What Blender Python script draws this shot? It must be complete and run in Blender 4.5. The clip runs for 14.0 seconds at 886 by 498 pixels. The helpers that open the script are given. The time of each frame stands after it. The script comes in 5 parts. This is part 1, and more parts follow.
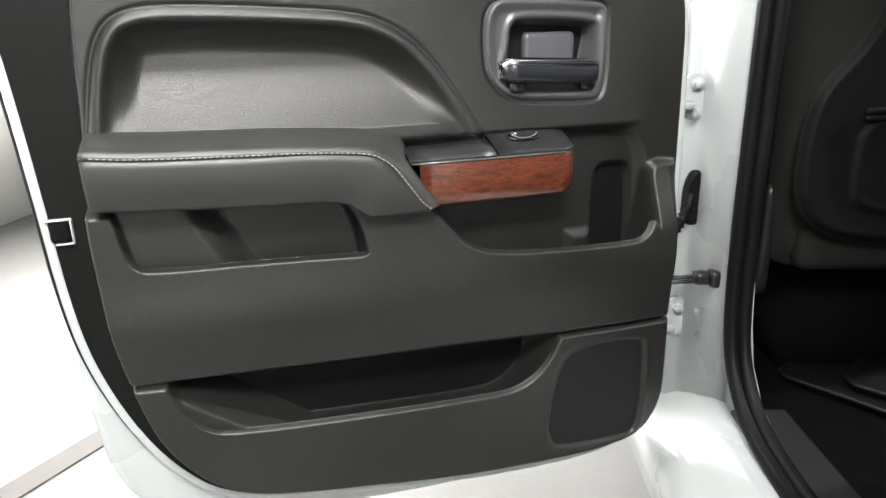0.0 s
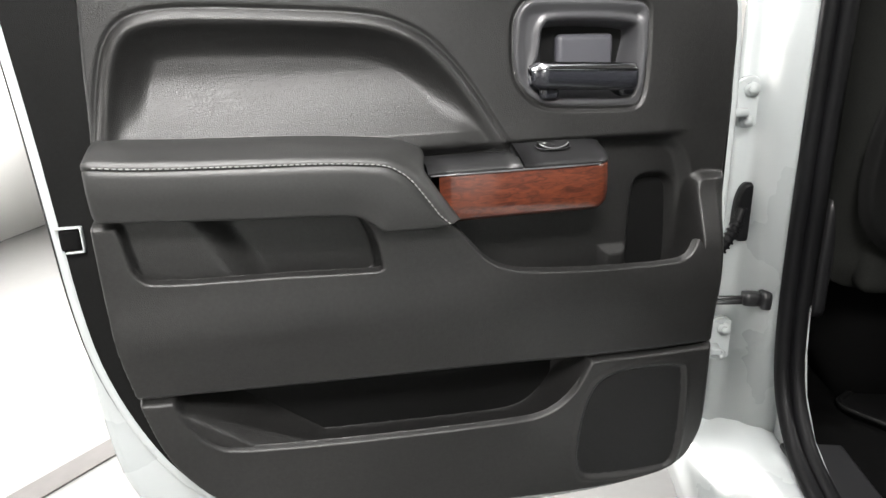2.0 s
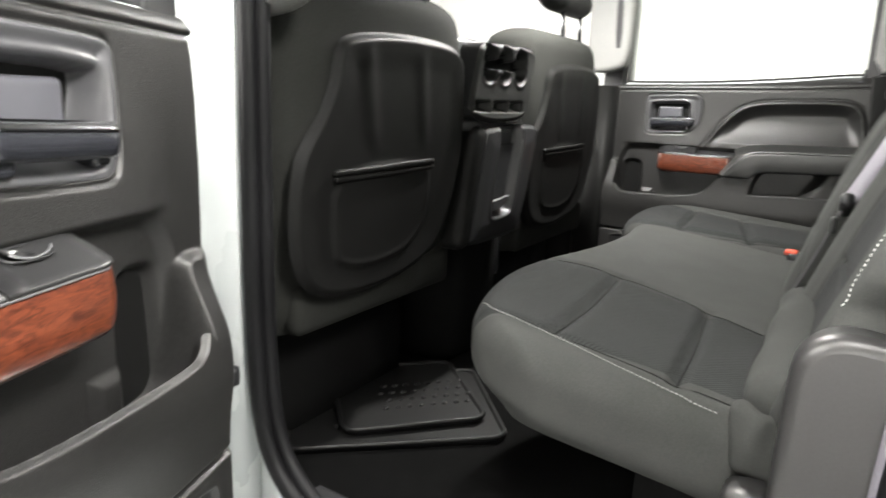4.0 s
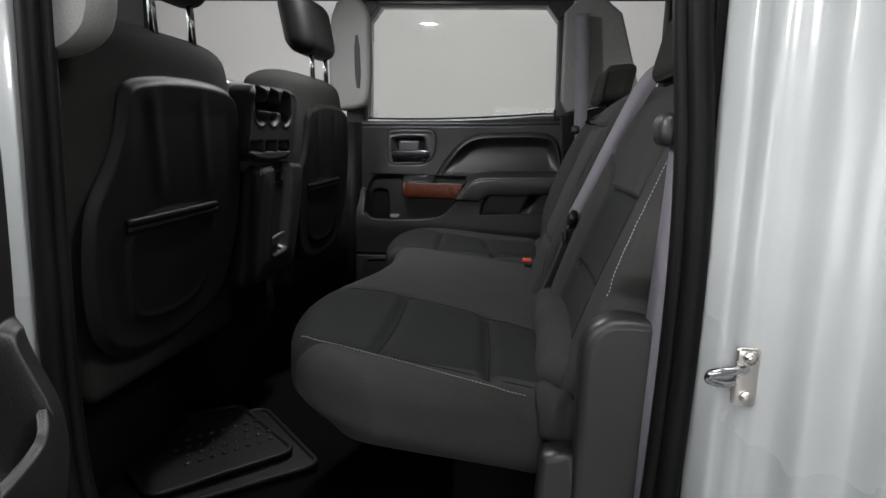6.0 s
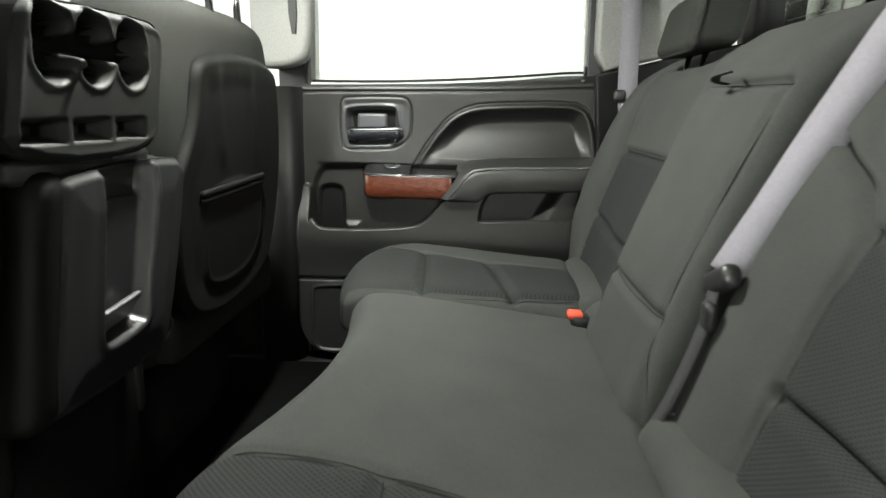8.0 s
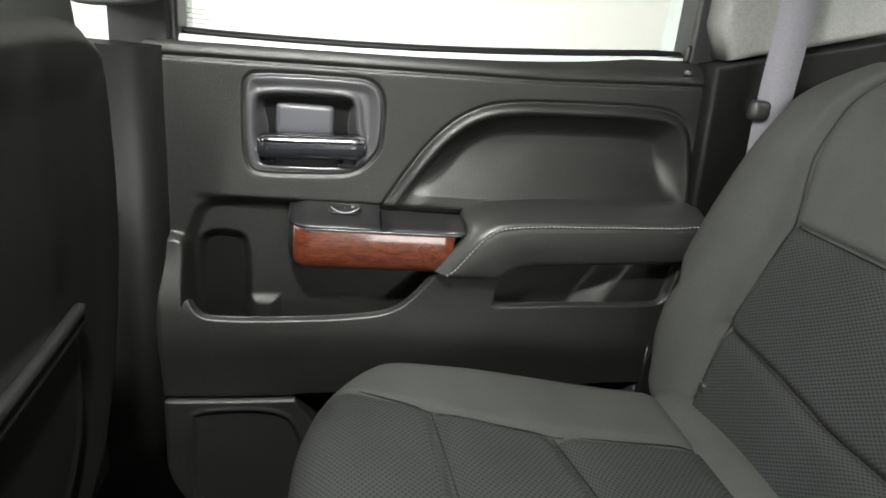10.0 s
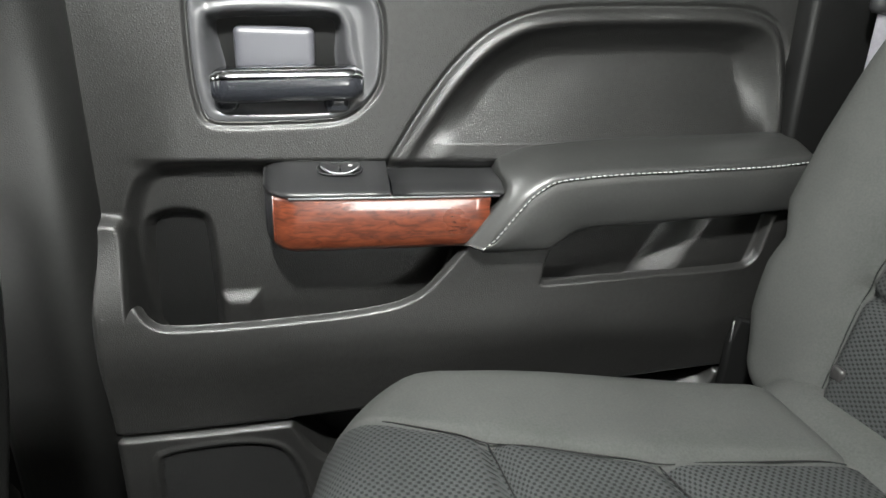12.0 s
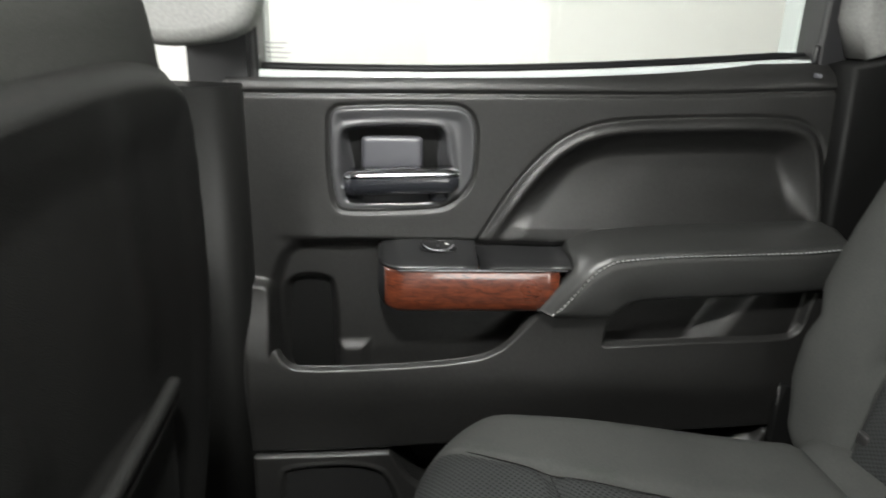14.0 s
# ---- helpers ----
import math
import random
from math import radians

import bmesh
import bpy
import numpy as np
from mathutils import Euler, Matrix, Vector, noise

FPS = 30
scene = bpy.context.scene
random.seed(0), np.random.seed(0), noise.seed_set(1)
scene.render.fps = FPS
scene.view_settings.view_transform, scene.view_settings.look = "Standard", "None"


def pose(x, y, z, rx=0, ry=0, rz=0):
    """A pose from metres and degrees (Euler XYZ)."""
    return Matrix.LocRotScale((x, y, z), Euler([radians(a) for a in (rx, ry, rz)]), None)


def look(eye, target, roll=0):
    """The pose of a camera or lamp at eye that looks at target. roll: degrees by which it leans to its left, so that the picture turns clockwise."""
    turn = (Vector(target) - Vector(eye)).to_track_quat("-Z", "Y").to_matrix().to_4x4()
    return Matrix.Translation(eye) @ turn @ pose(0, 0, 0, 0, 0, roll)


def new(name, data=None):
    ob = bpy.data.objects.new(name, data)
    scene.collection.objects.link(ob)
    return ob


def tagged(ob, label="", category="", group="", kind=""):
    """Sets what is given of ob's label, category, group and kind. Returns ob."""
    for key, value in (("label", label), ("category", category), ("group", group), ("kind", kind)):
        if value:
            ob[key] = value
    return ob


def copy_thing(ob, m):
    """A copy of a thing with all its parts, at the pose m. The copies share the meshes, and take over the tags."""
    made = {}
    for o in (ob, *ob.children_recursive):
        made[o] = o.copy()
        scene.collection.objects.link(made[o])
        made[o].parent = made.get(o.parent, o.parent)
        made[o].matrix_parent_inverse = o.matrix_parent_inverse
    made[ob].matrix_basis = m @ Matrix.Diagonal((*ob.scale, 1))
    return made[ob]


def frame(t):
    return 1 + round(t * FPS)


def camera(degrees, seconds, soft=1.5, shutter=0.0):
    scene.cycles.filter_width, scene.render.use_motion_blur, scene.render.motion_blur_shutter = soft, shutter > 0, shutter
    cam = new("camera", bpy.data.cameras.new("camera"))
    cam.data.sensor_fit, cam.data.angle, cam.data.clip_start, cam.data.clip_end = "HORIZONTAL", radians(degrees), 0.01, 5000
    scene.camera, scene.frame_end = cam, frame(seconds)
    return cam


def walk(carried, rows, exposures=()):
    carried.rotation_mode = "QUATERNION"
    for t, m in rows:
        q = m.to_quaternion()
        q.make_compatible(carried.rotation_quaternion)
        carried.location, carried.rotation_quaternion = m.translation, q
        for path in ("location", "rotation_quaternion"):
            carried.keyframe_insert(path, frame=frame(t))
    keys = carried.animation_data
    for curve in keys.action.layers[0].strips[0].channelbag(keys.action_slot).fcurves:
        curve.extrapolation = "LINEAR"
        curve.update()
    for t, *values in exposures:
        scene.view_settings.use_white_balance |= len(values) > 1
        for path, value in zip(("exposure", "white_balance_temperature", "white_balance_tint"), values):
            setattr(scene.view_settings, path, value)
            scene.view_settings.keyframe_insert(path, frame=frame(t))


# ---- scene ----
cam = camera(69.46, 14.0, shutter=0.25)
PATH = [
    (0, pose(-1.319, -0.765, 1.269, 72.24, 1.56, 2.03)),
    (0.5, pose(-1.256, -0.712, 1.273, 72.06, 2.04, 5.76)),
    (1, pose(-1.259, -0.701, 1.276, 71.91, 2.22, 7.11)),
    (1.5, pose(-1.262, -0.710, 1.274, 72.55, 2.13, 7.56)),
    (2, pose(-1.284, -0.706, 1.276, 72.09, 1.60, 6.74)),
    (2.5, pose(-1.374, -0.678, 1.255, 72.71, -0.31, -3.47)),
    (3, pose(-1.486, -0.633, 1.256, 72.86, -1.36, -24.20)),
    (3.5, pose(-1.498, -0.521, 1.248, 74.73, -3.28, -41.29)),
    (4, pose(-1.479, -0.406, 1.277, 76.74, -2.30, -57.38)),
    (4.2, pose(-1.504, -0.379, 1.282, 77.81, -1.36, -64.38)),
    (6.3, pose(-1.607, -0.285, 1.295, 79.95, -1.23, -83.18)),
    (6.5, pose(-1.518, -0.267, 1.293, 79.57, -0.74, -83.64)),
    (7, pose(-1.202, -0.234, 1.313, 78.18, -0.56, -84.97)),
    (7.5, pose(-1.030, -0.228, 1.288, 78.58, -0.46, -84.35)),
    (8, pose(-0.846, -0.155, 1.297, 77.64, -1.28, -85.98)),
    (8.2, pose(-0.755, -0.101, 1.345, 77.76, -1.99, -89.16)),
    (10.3, pose(0.059, 0.132, 1.429, 68.43, -5.36, -99.64)),
    (10.5, pose(0.121, 0.144, 1.412, 68.00, -4.47, -100.43)),
    (11, pose(0.160, 0.132, 1.366, 68.15, -4.10, -100.36)),
    (11.5, pose(0.172, 0.120, 1.349, 67.38, -3.30, -100.98)),
    (12, pose(0.178, 0.128, 1.338, 66.75, -2.90, -101.72)),
    (12.5, pose(0.170, 0.119, 1.345, 65.94, -2.68, -101.80)),
    (13, pose(0.141, 0.119, 1.347, 66.13, -3.20, -101.76)),
    (13.5, pose(0.091, 0.117, 1.371, 67.63, -3.61, -100.85)),
    (14, pose(0.044, 0.156, 1.425, 70.31, -2.03, -94.32)),
]
EXPOSURES = [(0, -0.1, 6500, 10), (2.0, -0.15, 6500, 11), (2.6, 0.22, 6700, 14), (3.1, 0.95, 6700, 14), (4.2, 0.6, 6600, 9), (6.3, -1.36, 6300, 13), (6.6, -1.1, 6300, 12), (7.2, 0.34, 6600, 3),
             (8.2, 0.4, 6650, 2), (10.3, 0.55, 6500, 6), (11, 0.95, 6450, 6), (12, 1.2, 6400, 6), (13.2, 1.0, 6400, 7), (14, 0.2, 6500, 7)]
walk(cam, PATH, EXPOSURES)

# ---------------------------------------------------------------- light
world = bpy.data.worlds.new("studio")
scene.world = world
world.use_nodes = True
world.node_tree.nodes["Background"].inputs[0].default_value = (1.0, 1.0, 1.0, 1)
world.node_tree.nodes["Background"].inputs[1].default_value = 0.0


def area(name, eye, target, sx, sy, watts, colour=(1, 1, 1)):
    data = bpy.data.lights.new(name, "AREA")
    data.shape, data.size, data.size_y, data.energy, data.color = "RECTANGLE", sx, sy, watts, colour
    ob = new(name, data)
    ob.matrix_world = look(eye, target)
    return ob


# white photo booth: assumed, unseen broad panels, so that light comes in by door and windows
WARM = (1.0, 0.985, 0.96)
area("unseen_panel_light", (-1.9, -0.2, 3.4), (-1.7, 0.0, 0.7), 1.0, 0.9, 90, WARM)
# added: washes the south wall, which fills the open door's trim
area("unseen_panel_light", (-1.5, -3.4, 3.4), (-1.5, -5.0, 1.4), 2.4, 1.0, 400, WARM)
area("unseen_panel_light", (2.9, 0.0, 3.3), (3.4, 0.0, 0.5), 1.6, 5.0, 60, WARM)
# added key from the front left for rear jamb and bench
area("unseen_panel_light", (-3.2, 3.2, 2.9), (-1.0, -0.6, 1.0), 1.8, 1.8, 470, WARM)
# added fill for the near seat's side, no source known there
area("seat_side_fill_light", (-4.9, -0.7, 1.1), (-0.6, -0.4, 0.9), 2.4, 1.2, 75, WARM)
# added fill through the windshield for the rear backrests
area("windshield_fill_light", (0.6, 4.9, 2.0), (0.0, 0.0, 1.5), 4.5, 2.2, 200, WARM)
# added fill that brightens the upper trim of the open door
area("door_trim_fill_light", (-1.2, -1.6, 2.65), (-1.35, 0.05, 1.42), 0.9, 0.5, 145, WARM)
# added fill that whitens the booth corner left of the open door
area("backdrop_fill_light", (-2.7, 2.2, 2.6), (-5.0, 3.7, 1.6), 1.2, 1.2, 900, WARM)
# the cab's dome lamp, lit while the door stands open
area("dome_light", (0.18, 0.21, 1.845), (0.26, 0.02, 0.5), 0.09, 0.05, 26.0, (1.0, 0.99, 0.96))

# ---------------------------------------------------------------- materials


def material(name, colour, rough=0.5, metal=0.0, coat=0.0, grain=0.0, grain_scale=300.0, kind="noise",
             vary=0.15, vary_scale=6.0, sheen=0.0, specular=0.5, distance=0.001):
    m = bpy.data.materials.new(name)
    m.use_nodes = True
    nt = m.node_tree
    b = nt.nodes["Principled BSDF"]
    b.inputs["Roughness"].default_value = rough
    b.inputs["Metallic"].default_value = metal
    b.inputs["Coat Weight"].default_value = coat
    b.inputs["Coat Roughness"].default_value = 0.06
    b.inputs["Sheen Weight"].default_value = sheen
    b.inputs["Specular IOR Level"].default_value = specular
    tc = nt.nodes.new("ShaderNodeTexCoord")
    big = nt.nodes.new("ShaderNodeTexNoise")
    big.inputs["Scale"].default_value, big.inputs["Detail"].default_value = vary_scale, 5
    nt.links.new(tc.outputs["Object"], big.inputs["Vector"])
    ramp = nt.nodes.new("ShaderNodeMapRange")
    ramp.inputs["From Min"].default_value, ramp.inputs["From Max"].default_value = 0.3, 0.7
    ramp.inputs["To Min"].default_value, ramp.inputs["To Max"].default_value = 1 - vary, 1 + vary
    nt.links.new(big.outputs["Fac"], ramp.inputs["Value"])
    mul = nt.nodes.new("ShaderNodeVectorMath")
    mul.operation = "SCALE"
    mul.inputs[0].default_value = colour
    if grain:
        speck = nt.nodes.new("ShaderNodeTexNoise")
        speck.inputs["Scale"].default_value, speck.inputs["Detail"].default_value = grain_scale * 0.45, 3
        nt.links.new(tc.outputs["Object"], speck.inputs["Vector"])
        sr = nt.nodes.new("ShaderNodeMapRange")
        sr.inputs["From Min"].default_value, sr.inputs["From Max"].default_value = 0.3, 0.7
        sr.inputs["To Min"].default_value, sr.inputs["To Max"].default_value = 1 - 0.6 * min(grain, 0.5), 1 + 0.6 * min(grain, 0.5)
        nt.links.new(speck.outputs["Fac"], sr.inputs["Value"])
        both = nt.nodes.new("ShaderNodeMath")
        both.operation = "MULTIPLY"
        nt.links.new(ramp.outputs["Result"], both.inputs[0])
        nt.links.new(sr.outputs["Result"], both.inputs[1])
        nt.links.new(both.outputs[0], mul.inputs["Scale"])
    else:
        nt.links.new(ramp.outputs["Result"], mul.inputs["Scale"])
    nt.links.new(mul.outputs["Vector"], b.inputs["Base Color"])
    rr = nt.nodes.new("ShaderNodeMapRange")
    rr.inputs["To Min"].default_value, rr.inputs["To Max"].default_value = max(rough - 0.08, 0.02), min(rough + 0.08, 1)
    nt.links.new(big.outputs["Fac"], rr.inputs["Value"])
    nt.links.new(rr.outputs["Result"], b.inputs["Roughness"])
    if grain:
        if kind == "leather":
            g = nt.nodes.new("ShaderNodeTexVoronoi")
            g.feature = "DISTANCE_TO_EDGE"
            out = g.outputs["Distance"]
        else:
            g = nt.nodes.new("ShaderNodeTexNoise")
            g.inputs["Detail"].default_value = 4
            out = g.outputs["Fac"]
        g.inputs["Scale"].default_value = grain_scale
        nt.links.new(tc.outputs["Object"], g.inputs["Vector"])
        bump = nt.nodes.new("ShaderNodeBump")
        bump.inputs["Strength"].default_value, bump.inputs["Distance"].default_value = grain, distance
        nt.links.new(out, bump.inputs["Height"])
        nt.links.new(bump.outputs["Normal"], b.inputs["Normal"])
    return m


def weave(name, colour, dark, pitch, strength):
    """Woven cloth: rows of small raised cells in object space."""
    m = material(name, colour, rough=0.92, vary=0.12, vary_scale=9, specular=0.1)
    nt = m.node_tree
    b = nt.nodes["Principled BSDF"]
    tc = [n for n in nt.nodes if n.bl_idname == "ShaderNodeTexCoord"][0]
    sep = nt.nodes.new("ShaderNodeSeparateXYZ")
    nt.links.new(tc.outputs["Object"], sep.inputs["Vector"])
    waves = []
    for axis, add in (("X", 0.0), ("Y", 0.0)):
        src = sep.outputs[axis]
        if axis == "Y":
            plus = nt.nodes.new("ShaderNodeMath")
            plus.operation = "SUBTRACT"
            nt.links.new(sep.outputs["Y"], plus.inputs[0])
            nt.links.new(sep.outputs["Z"], plus.inputs[1])
            src = plus.outputs[0]
        k = nt.nodes.new("ShaderNodeMath")
        k.operation, k.inputs[1].default_value = "MULTIPLY", 2 * math.pi / pitch
        nt.links.new(src, k.inputs[0])
        s = nt.nodes.new("ShaderNodeMath")
        s.operation = "SINE"
        nt.links.new(k.outputs[0], s.inputs[0])
        waves.append(s.outputs[0])
    both = nt.nodes.new("ShaderNodeMath")
    both.operation = "MULTIPLY"
    nt.links.new(waves[0], both.inputs[0])
    nt.links.new(waves[1], both.inputs[1])
    fine = nt.nodes.new("ShaderNodeTexNoise")
    fine.inputs["Scale"].default_value = 900
    nt.links.new(tc.outputs["Object"], fine.inputs["Vector"])
    add = nt.nodes.new("ShaderNodeMath")
    nt.links.new(both.outputs[0], add.inputs[0])
    nt.links.new(fine.outputs["Fac"], add.inputs[1])
    bump = nt.nodes.new("ShaderNodeBump")
    bump.inputs["Strength"].default_value, bump.inputs["Distance"].default_value = strength, 0.0012
    nt.links.new(add.outputs[0], bump.inputs["Height"])
    nt.links.new(bump.outputs["Normal"], b.inputs["Normal"])
    mix = nt.nodes.new("ShaderNodeMix")
    mix.data_type = "RGBA"
    mix.inputs["A"].default_value = (*dark, 1)
    old = b.inputs["Base Color"].links[0].from_socket
    rng = nt.nodes.new("ShaderNodeMapRange")
    rng.inputs["From Min"].default_value, rng.inputs["From Max"].default_value = -0.85, 0.15
    nt.links.new(both.outputs[0], rng.inputs["Value"])
    nt.links.new(rng.outputs["Result"], mix.inputs["Factor"])
    nt.links.new(old, mix.inputs["B"])
    nt.links.new(mix.outputs["Result"], b.inputs["Base Color"])
    return m


def wood_material():
    m = material("burl_wood", (0.2, 0.05, 0.02), rough=0.3, coat=0.8)
    nt = m.node_tree
    b = nt.nodes["Principled BSDF"]
    tc = [n for n in nt.nodes if n.bl_idname == "ShaderNodeTexCoord"][0]
    mp = nt.nodes.new("ShaderNodeMapping")
    mp.inputs["Scale"].default_value = (70, 30, 120)
    nt.links.new(tc.outputs["Object"], mp.inputs["Vector"])
    n1 = nt.nodes.new("ShaderNodeTexNoise")
    n1.inputs["Scale"].default_value, n1.inputs["Detail"].default_value, n1.inputs["Distortion"].default_value = 1.6, 8, 1.2
    nt.links.new(mp.outputs["Vector"], n1.inputs["Vector"])
    cr = nt.nodes.new("ShaderNodeValToRGB")
    e = cr.color_ramp.elements
    e[0].position, e[0].color = 0.32, (0.030, 0.007, 0.004, 1)
    e[1].position, e[1].color = 0.66, (0.112, 0.029, 0.013, 1)
    nt.links.new(n1.outputs["Fac"], cr.inputs["Fac"])
    nt.links.new(cr.outputs["Color"], b.inputs["Base Color"])
    return m


def glass_material(name, tint=(1, 1, 1)):
    m = bpy.data.materials.new(name)
    m.use_nodes = True
    nt = m.node_tree
    nt.nodes.remove(nt.nodes["Principled BSDF"])
    tr, gl, mx = (nt.nodes.new("ShaderNodeBsdf" + k) if k != "Mix" else nt.nodes.new("ShaderNodeMixShader")
                  for k in ("Transparent", "Glossy", "Mix"))
    tr.inputs["Color"].default_value = (*tint, 1)
    gl.inputs["Roughness"].default_value = 0.02
    fr = nt.nodes.new("ShaderNodeFresnel")
    fr.inputs["IOR"].default_value = 1.22
    nt.links.new(fr.outputs["Fac"], mx.inputs["Fac"])
    nt.links.new(tr.outputs["BSDF"], mx.inputs[1])
    nt.links.new(gl.outputs["BSDF"], mx.inputs[2])
    nt.links.new(mx.outputs["Shader"], nt.nodes["Material Output"].inputs["Surface"])
    return m


TRIM = material("grained_trim", (0.0092, 0.0090, 0.0087), rough=0.41, grain=0.48, grain_scale=420, kind="leather", vary=0.15, distance=0.0010, specular=0.5)
TRIM_SMOOTH = material("satin_trim", (0.0125, 0.0125, 0.0130), rough=0.36, grain=0.05, grain_scale=900)
SHIELD = material("shield_plastic", (0.018, 0.0174, 0.0175), rough=0.40, grain=0.2, grain_scale=600, kind="leather", vary=0.08, distance=0.0005)
SPEAKER = material("speaker_mesh", (0.008, 0.008, 0.008), rough=0.6, grain=0.5, grain_scale=900, kind="leather", specular=0.2)
LEATHER = material("soft_leather", (0.018, 0.0182, 0.0176), rough=0.42, grain=0.25, grain_scale=700, kind="leather", vary=0.1, distance=0.0006, specular=0.55)
CLOTH = material("seat_cloth", (0.0355, 0.0365, 0.0350), rough=0.95, grain=0.16, grain_scale=1000, vary=0.10, vary_scale=14, specular=0.1)
INSERT = weave("seat_insert_cloth", (0.0238, 0.0248, 0.0248), (0.0068, 0.0071, 0.0072), 0.0070, 0.24)
SHELL = material("seat_back_shell", (0.0058, 0.0058, 0.0056), rough=0.5, grain=0.3, grain_scale=600, kind="leather", vary=0.15, specular=0.10)
SEATBACK = material("front_seat_cloth", (0.0165, 0.0170, 0.0155), rough=0.9, grain=0.3, grain_scale=900, vary=0.1, specular=0.12)
TRAY = material("tray_plastic", (0.0105, 0.0107, 0.0103), rough=0.6, grain=0.2, grain_scale=700, vary=0.08, specular=0.22)
WOOD = wood_material()
CHROME = material("bright_chrome", (0.45, 0.45, 0.475), rough=0.16, metal=1.0, vary=0.05)
SATIN = material("satin_silver", (0.20, 0.20, 0.21), rough=0.32, metal=0.6, vary=0.05)
BEZEL = material("bezel_plastic", (0.050, 0.050, 0.053), rough=0.34, vary=0.06, grain=0.04, grain_scale=800)
HANDLE = material("handle_paint", (0.017, 0.0178, 0.0215), rough=0.2, coat=0.4, vary=0.08)
PLATE = material("lever_plate", (0.062, 0.062, 0.071), rough=0.4, vary=0.05)
PAINT = material("white_paint", (0.39, 0.413, 0.413), rough=0.28, coat=0.6, vary=0.03, vary_scale=3, grain=0.02, grain_scale=60)
RUBBER = material("black_rubber", (0.0048, 0.0048, 0.0053), rough=0.5, vary=0.25, grain=0.2, grain_scale=200, specular=0.14)
CARPET = material("black_carpet", (0.0032, 0.0032, 0.0032), rough=1.0, grain=1.0, grain_scale=700, vary=0.3, vary_scale=30, specular=0.04)
MATRUB = material("rubber_mat", (0.0052, 0.0052, 0.0052), rough=0.5, vary=0.3, grain=0.2, grain_scale=160, specular=0.25)
BELT = material("belt_webbing", (0.135, 0.127, 0.148), rough=0.75, grain=0.12, grain_scale=600, vary=0.05)
BELT_DARK = material("belt_webbing_dark", (0.03, 0.029, 0.031), rough=0.8, grain=0.12, grain_scale=600, vary=0.05, specular=0.1)
BELT_MID = material("belt_webbing_grey", (0.12, 0.115, 0.13), rough=0.8, grain=0.12, grain_scale=600, vary=0.05, specular=0.2)
BLACK = material("black_plastic", (0.013, 0.013, 0.014), rough=0.38, vary=0.15, grain=0.1, grain_scale=500)
# near-black: painted shade in hollows and under seats; also the pillar foot
VOID = material("shade_and_trim_black", (0.004, 0.004, 0.004), rough=0.9, vary=0.2, specular=0.1)
RED = material("red_button", (0.62, 0.07, 0.035), rough=0.4, vary=0.05)
PILLAR = material("grey_pillar_trim", (0.15, 0.15, 0.145), rough=0.6, grain=0.25, grain_scale=600, kind="leather", vary=0.08)
PILLAR_DARK = material("dark_pillar_trim", (0.0045, 0.0045, 0.0044), rough=0.55, grain=0.3, grain_scale=520, kind="leather", vary=0.1, specular=0.12)
PILLAR_MID = material("mid_pillar_trim", (0.0060, 0.0060, 0.0058), rough=0.5, grain=0.3, grain_scale=520, kind="leather", vary=0.1, specular=0.11)
HEADLINER = material("headliner_cloth", (0.42, 0.41, 0.39), rough=0.95, grain=0.3, grain_scale=500)
STITCH = material("white_thread", (0.42, 0.42, 0.41), rough=0.8, vary=0.1)
STITCH_DIM = material("dim_thread", (0.26, 0.26, 0.255), rough=0.8, vary=0.1)
STITCH_GREY = material("grey_thread", (0.17, 0.17, 0.167), rough=0.8, vary=0.1)
STEEL = material("zinc_steel", (0.62, 0.60, 0.56), rough=0.28, metal=1.0, vary=0.1)
BOOTH = material("booth_white", (0.62, 0.62, 0.605), rough=0.7, vary=0.02, vary_scale=1.5)
FLOORW = material("booth_floor", (0.16, 0.16, 0.157), rough=0.45, vary=0.03, vary_scale=2.5, grain=0.05, grain_scale=80)
STRIP = material("track_strip", (0.06, 0.055, 0.053), rough=0.6, vary=0.15, vary_scale=20)
# dark line colour for the shade in sewn creases
SEAMDARK = material("seam_crease_dark", (0.012, 0.012, 0.012), rough=0.95, vary=0.1, specular=0.05)
INK = material("label_ink", (0.30, 0.30, 0.30), rough=0.7)
GLASS = glass_material("window_glass", (0.97, 0.985, 0.97))
# darkened so that less lamp light enters at the front side
FRONTGLASS = glass_material("light_dimming_glass", (0.40, 0.43, 0.40))
REARGLASS = glass_material("rear_window_glass", (0.86, 0.90, 0.86))

# ---------------------------------------------------------------- mesh tools


def thing(name, label, category, group="", kind="", at=(0, 0, 0)):
    ob = new(name)
    ob.location = at
    ob.empty_display_size = 0.05
    return tagged(ob, label, category, group, kind)


def mesh(name, verts, faces, mats, parent=None, label="", smooth=True, slots=None):
    """One mesh object from vertex and face arrays."""
    me = bpy.data.meshes.new(name)
    me.from_pydata([tuple(map(float, v)) for v in verts], [], [tuple(map(int, f)) for f in faces])
    for m in mats if isinstance(mats, (list, tuple)) else (mats,):
        me.materials.append(m)
    if slots is not None:
        me.polygons.foreach_set("material_index", np.asarray(slots, np.int32))
    if smooth:
        me.polygons.foreach_set("use_smooth", np.ones(len(me.polygons), bool))
    me.update()
    ob = new(name, me)
    ob.parent = parent
    if label:
        ob["label"] = label
    return ob


def smoothstep(a, b, x):
    t = np.clip((x - a) / (b - a), 0, 1)
    return t * t * (3 - 2 * t)


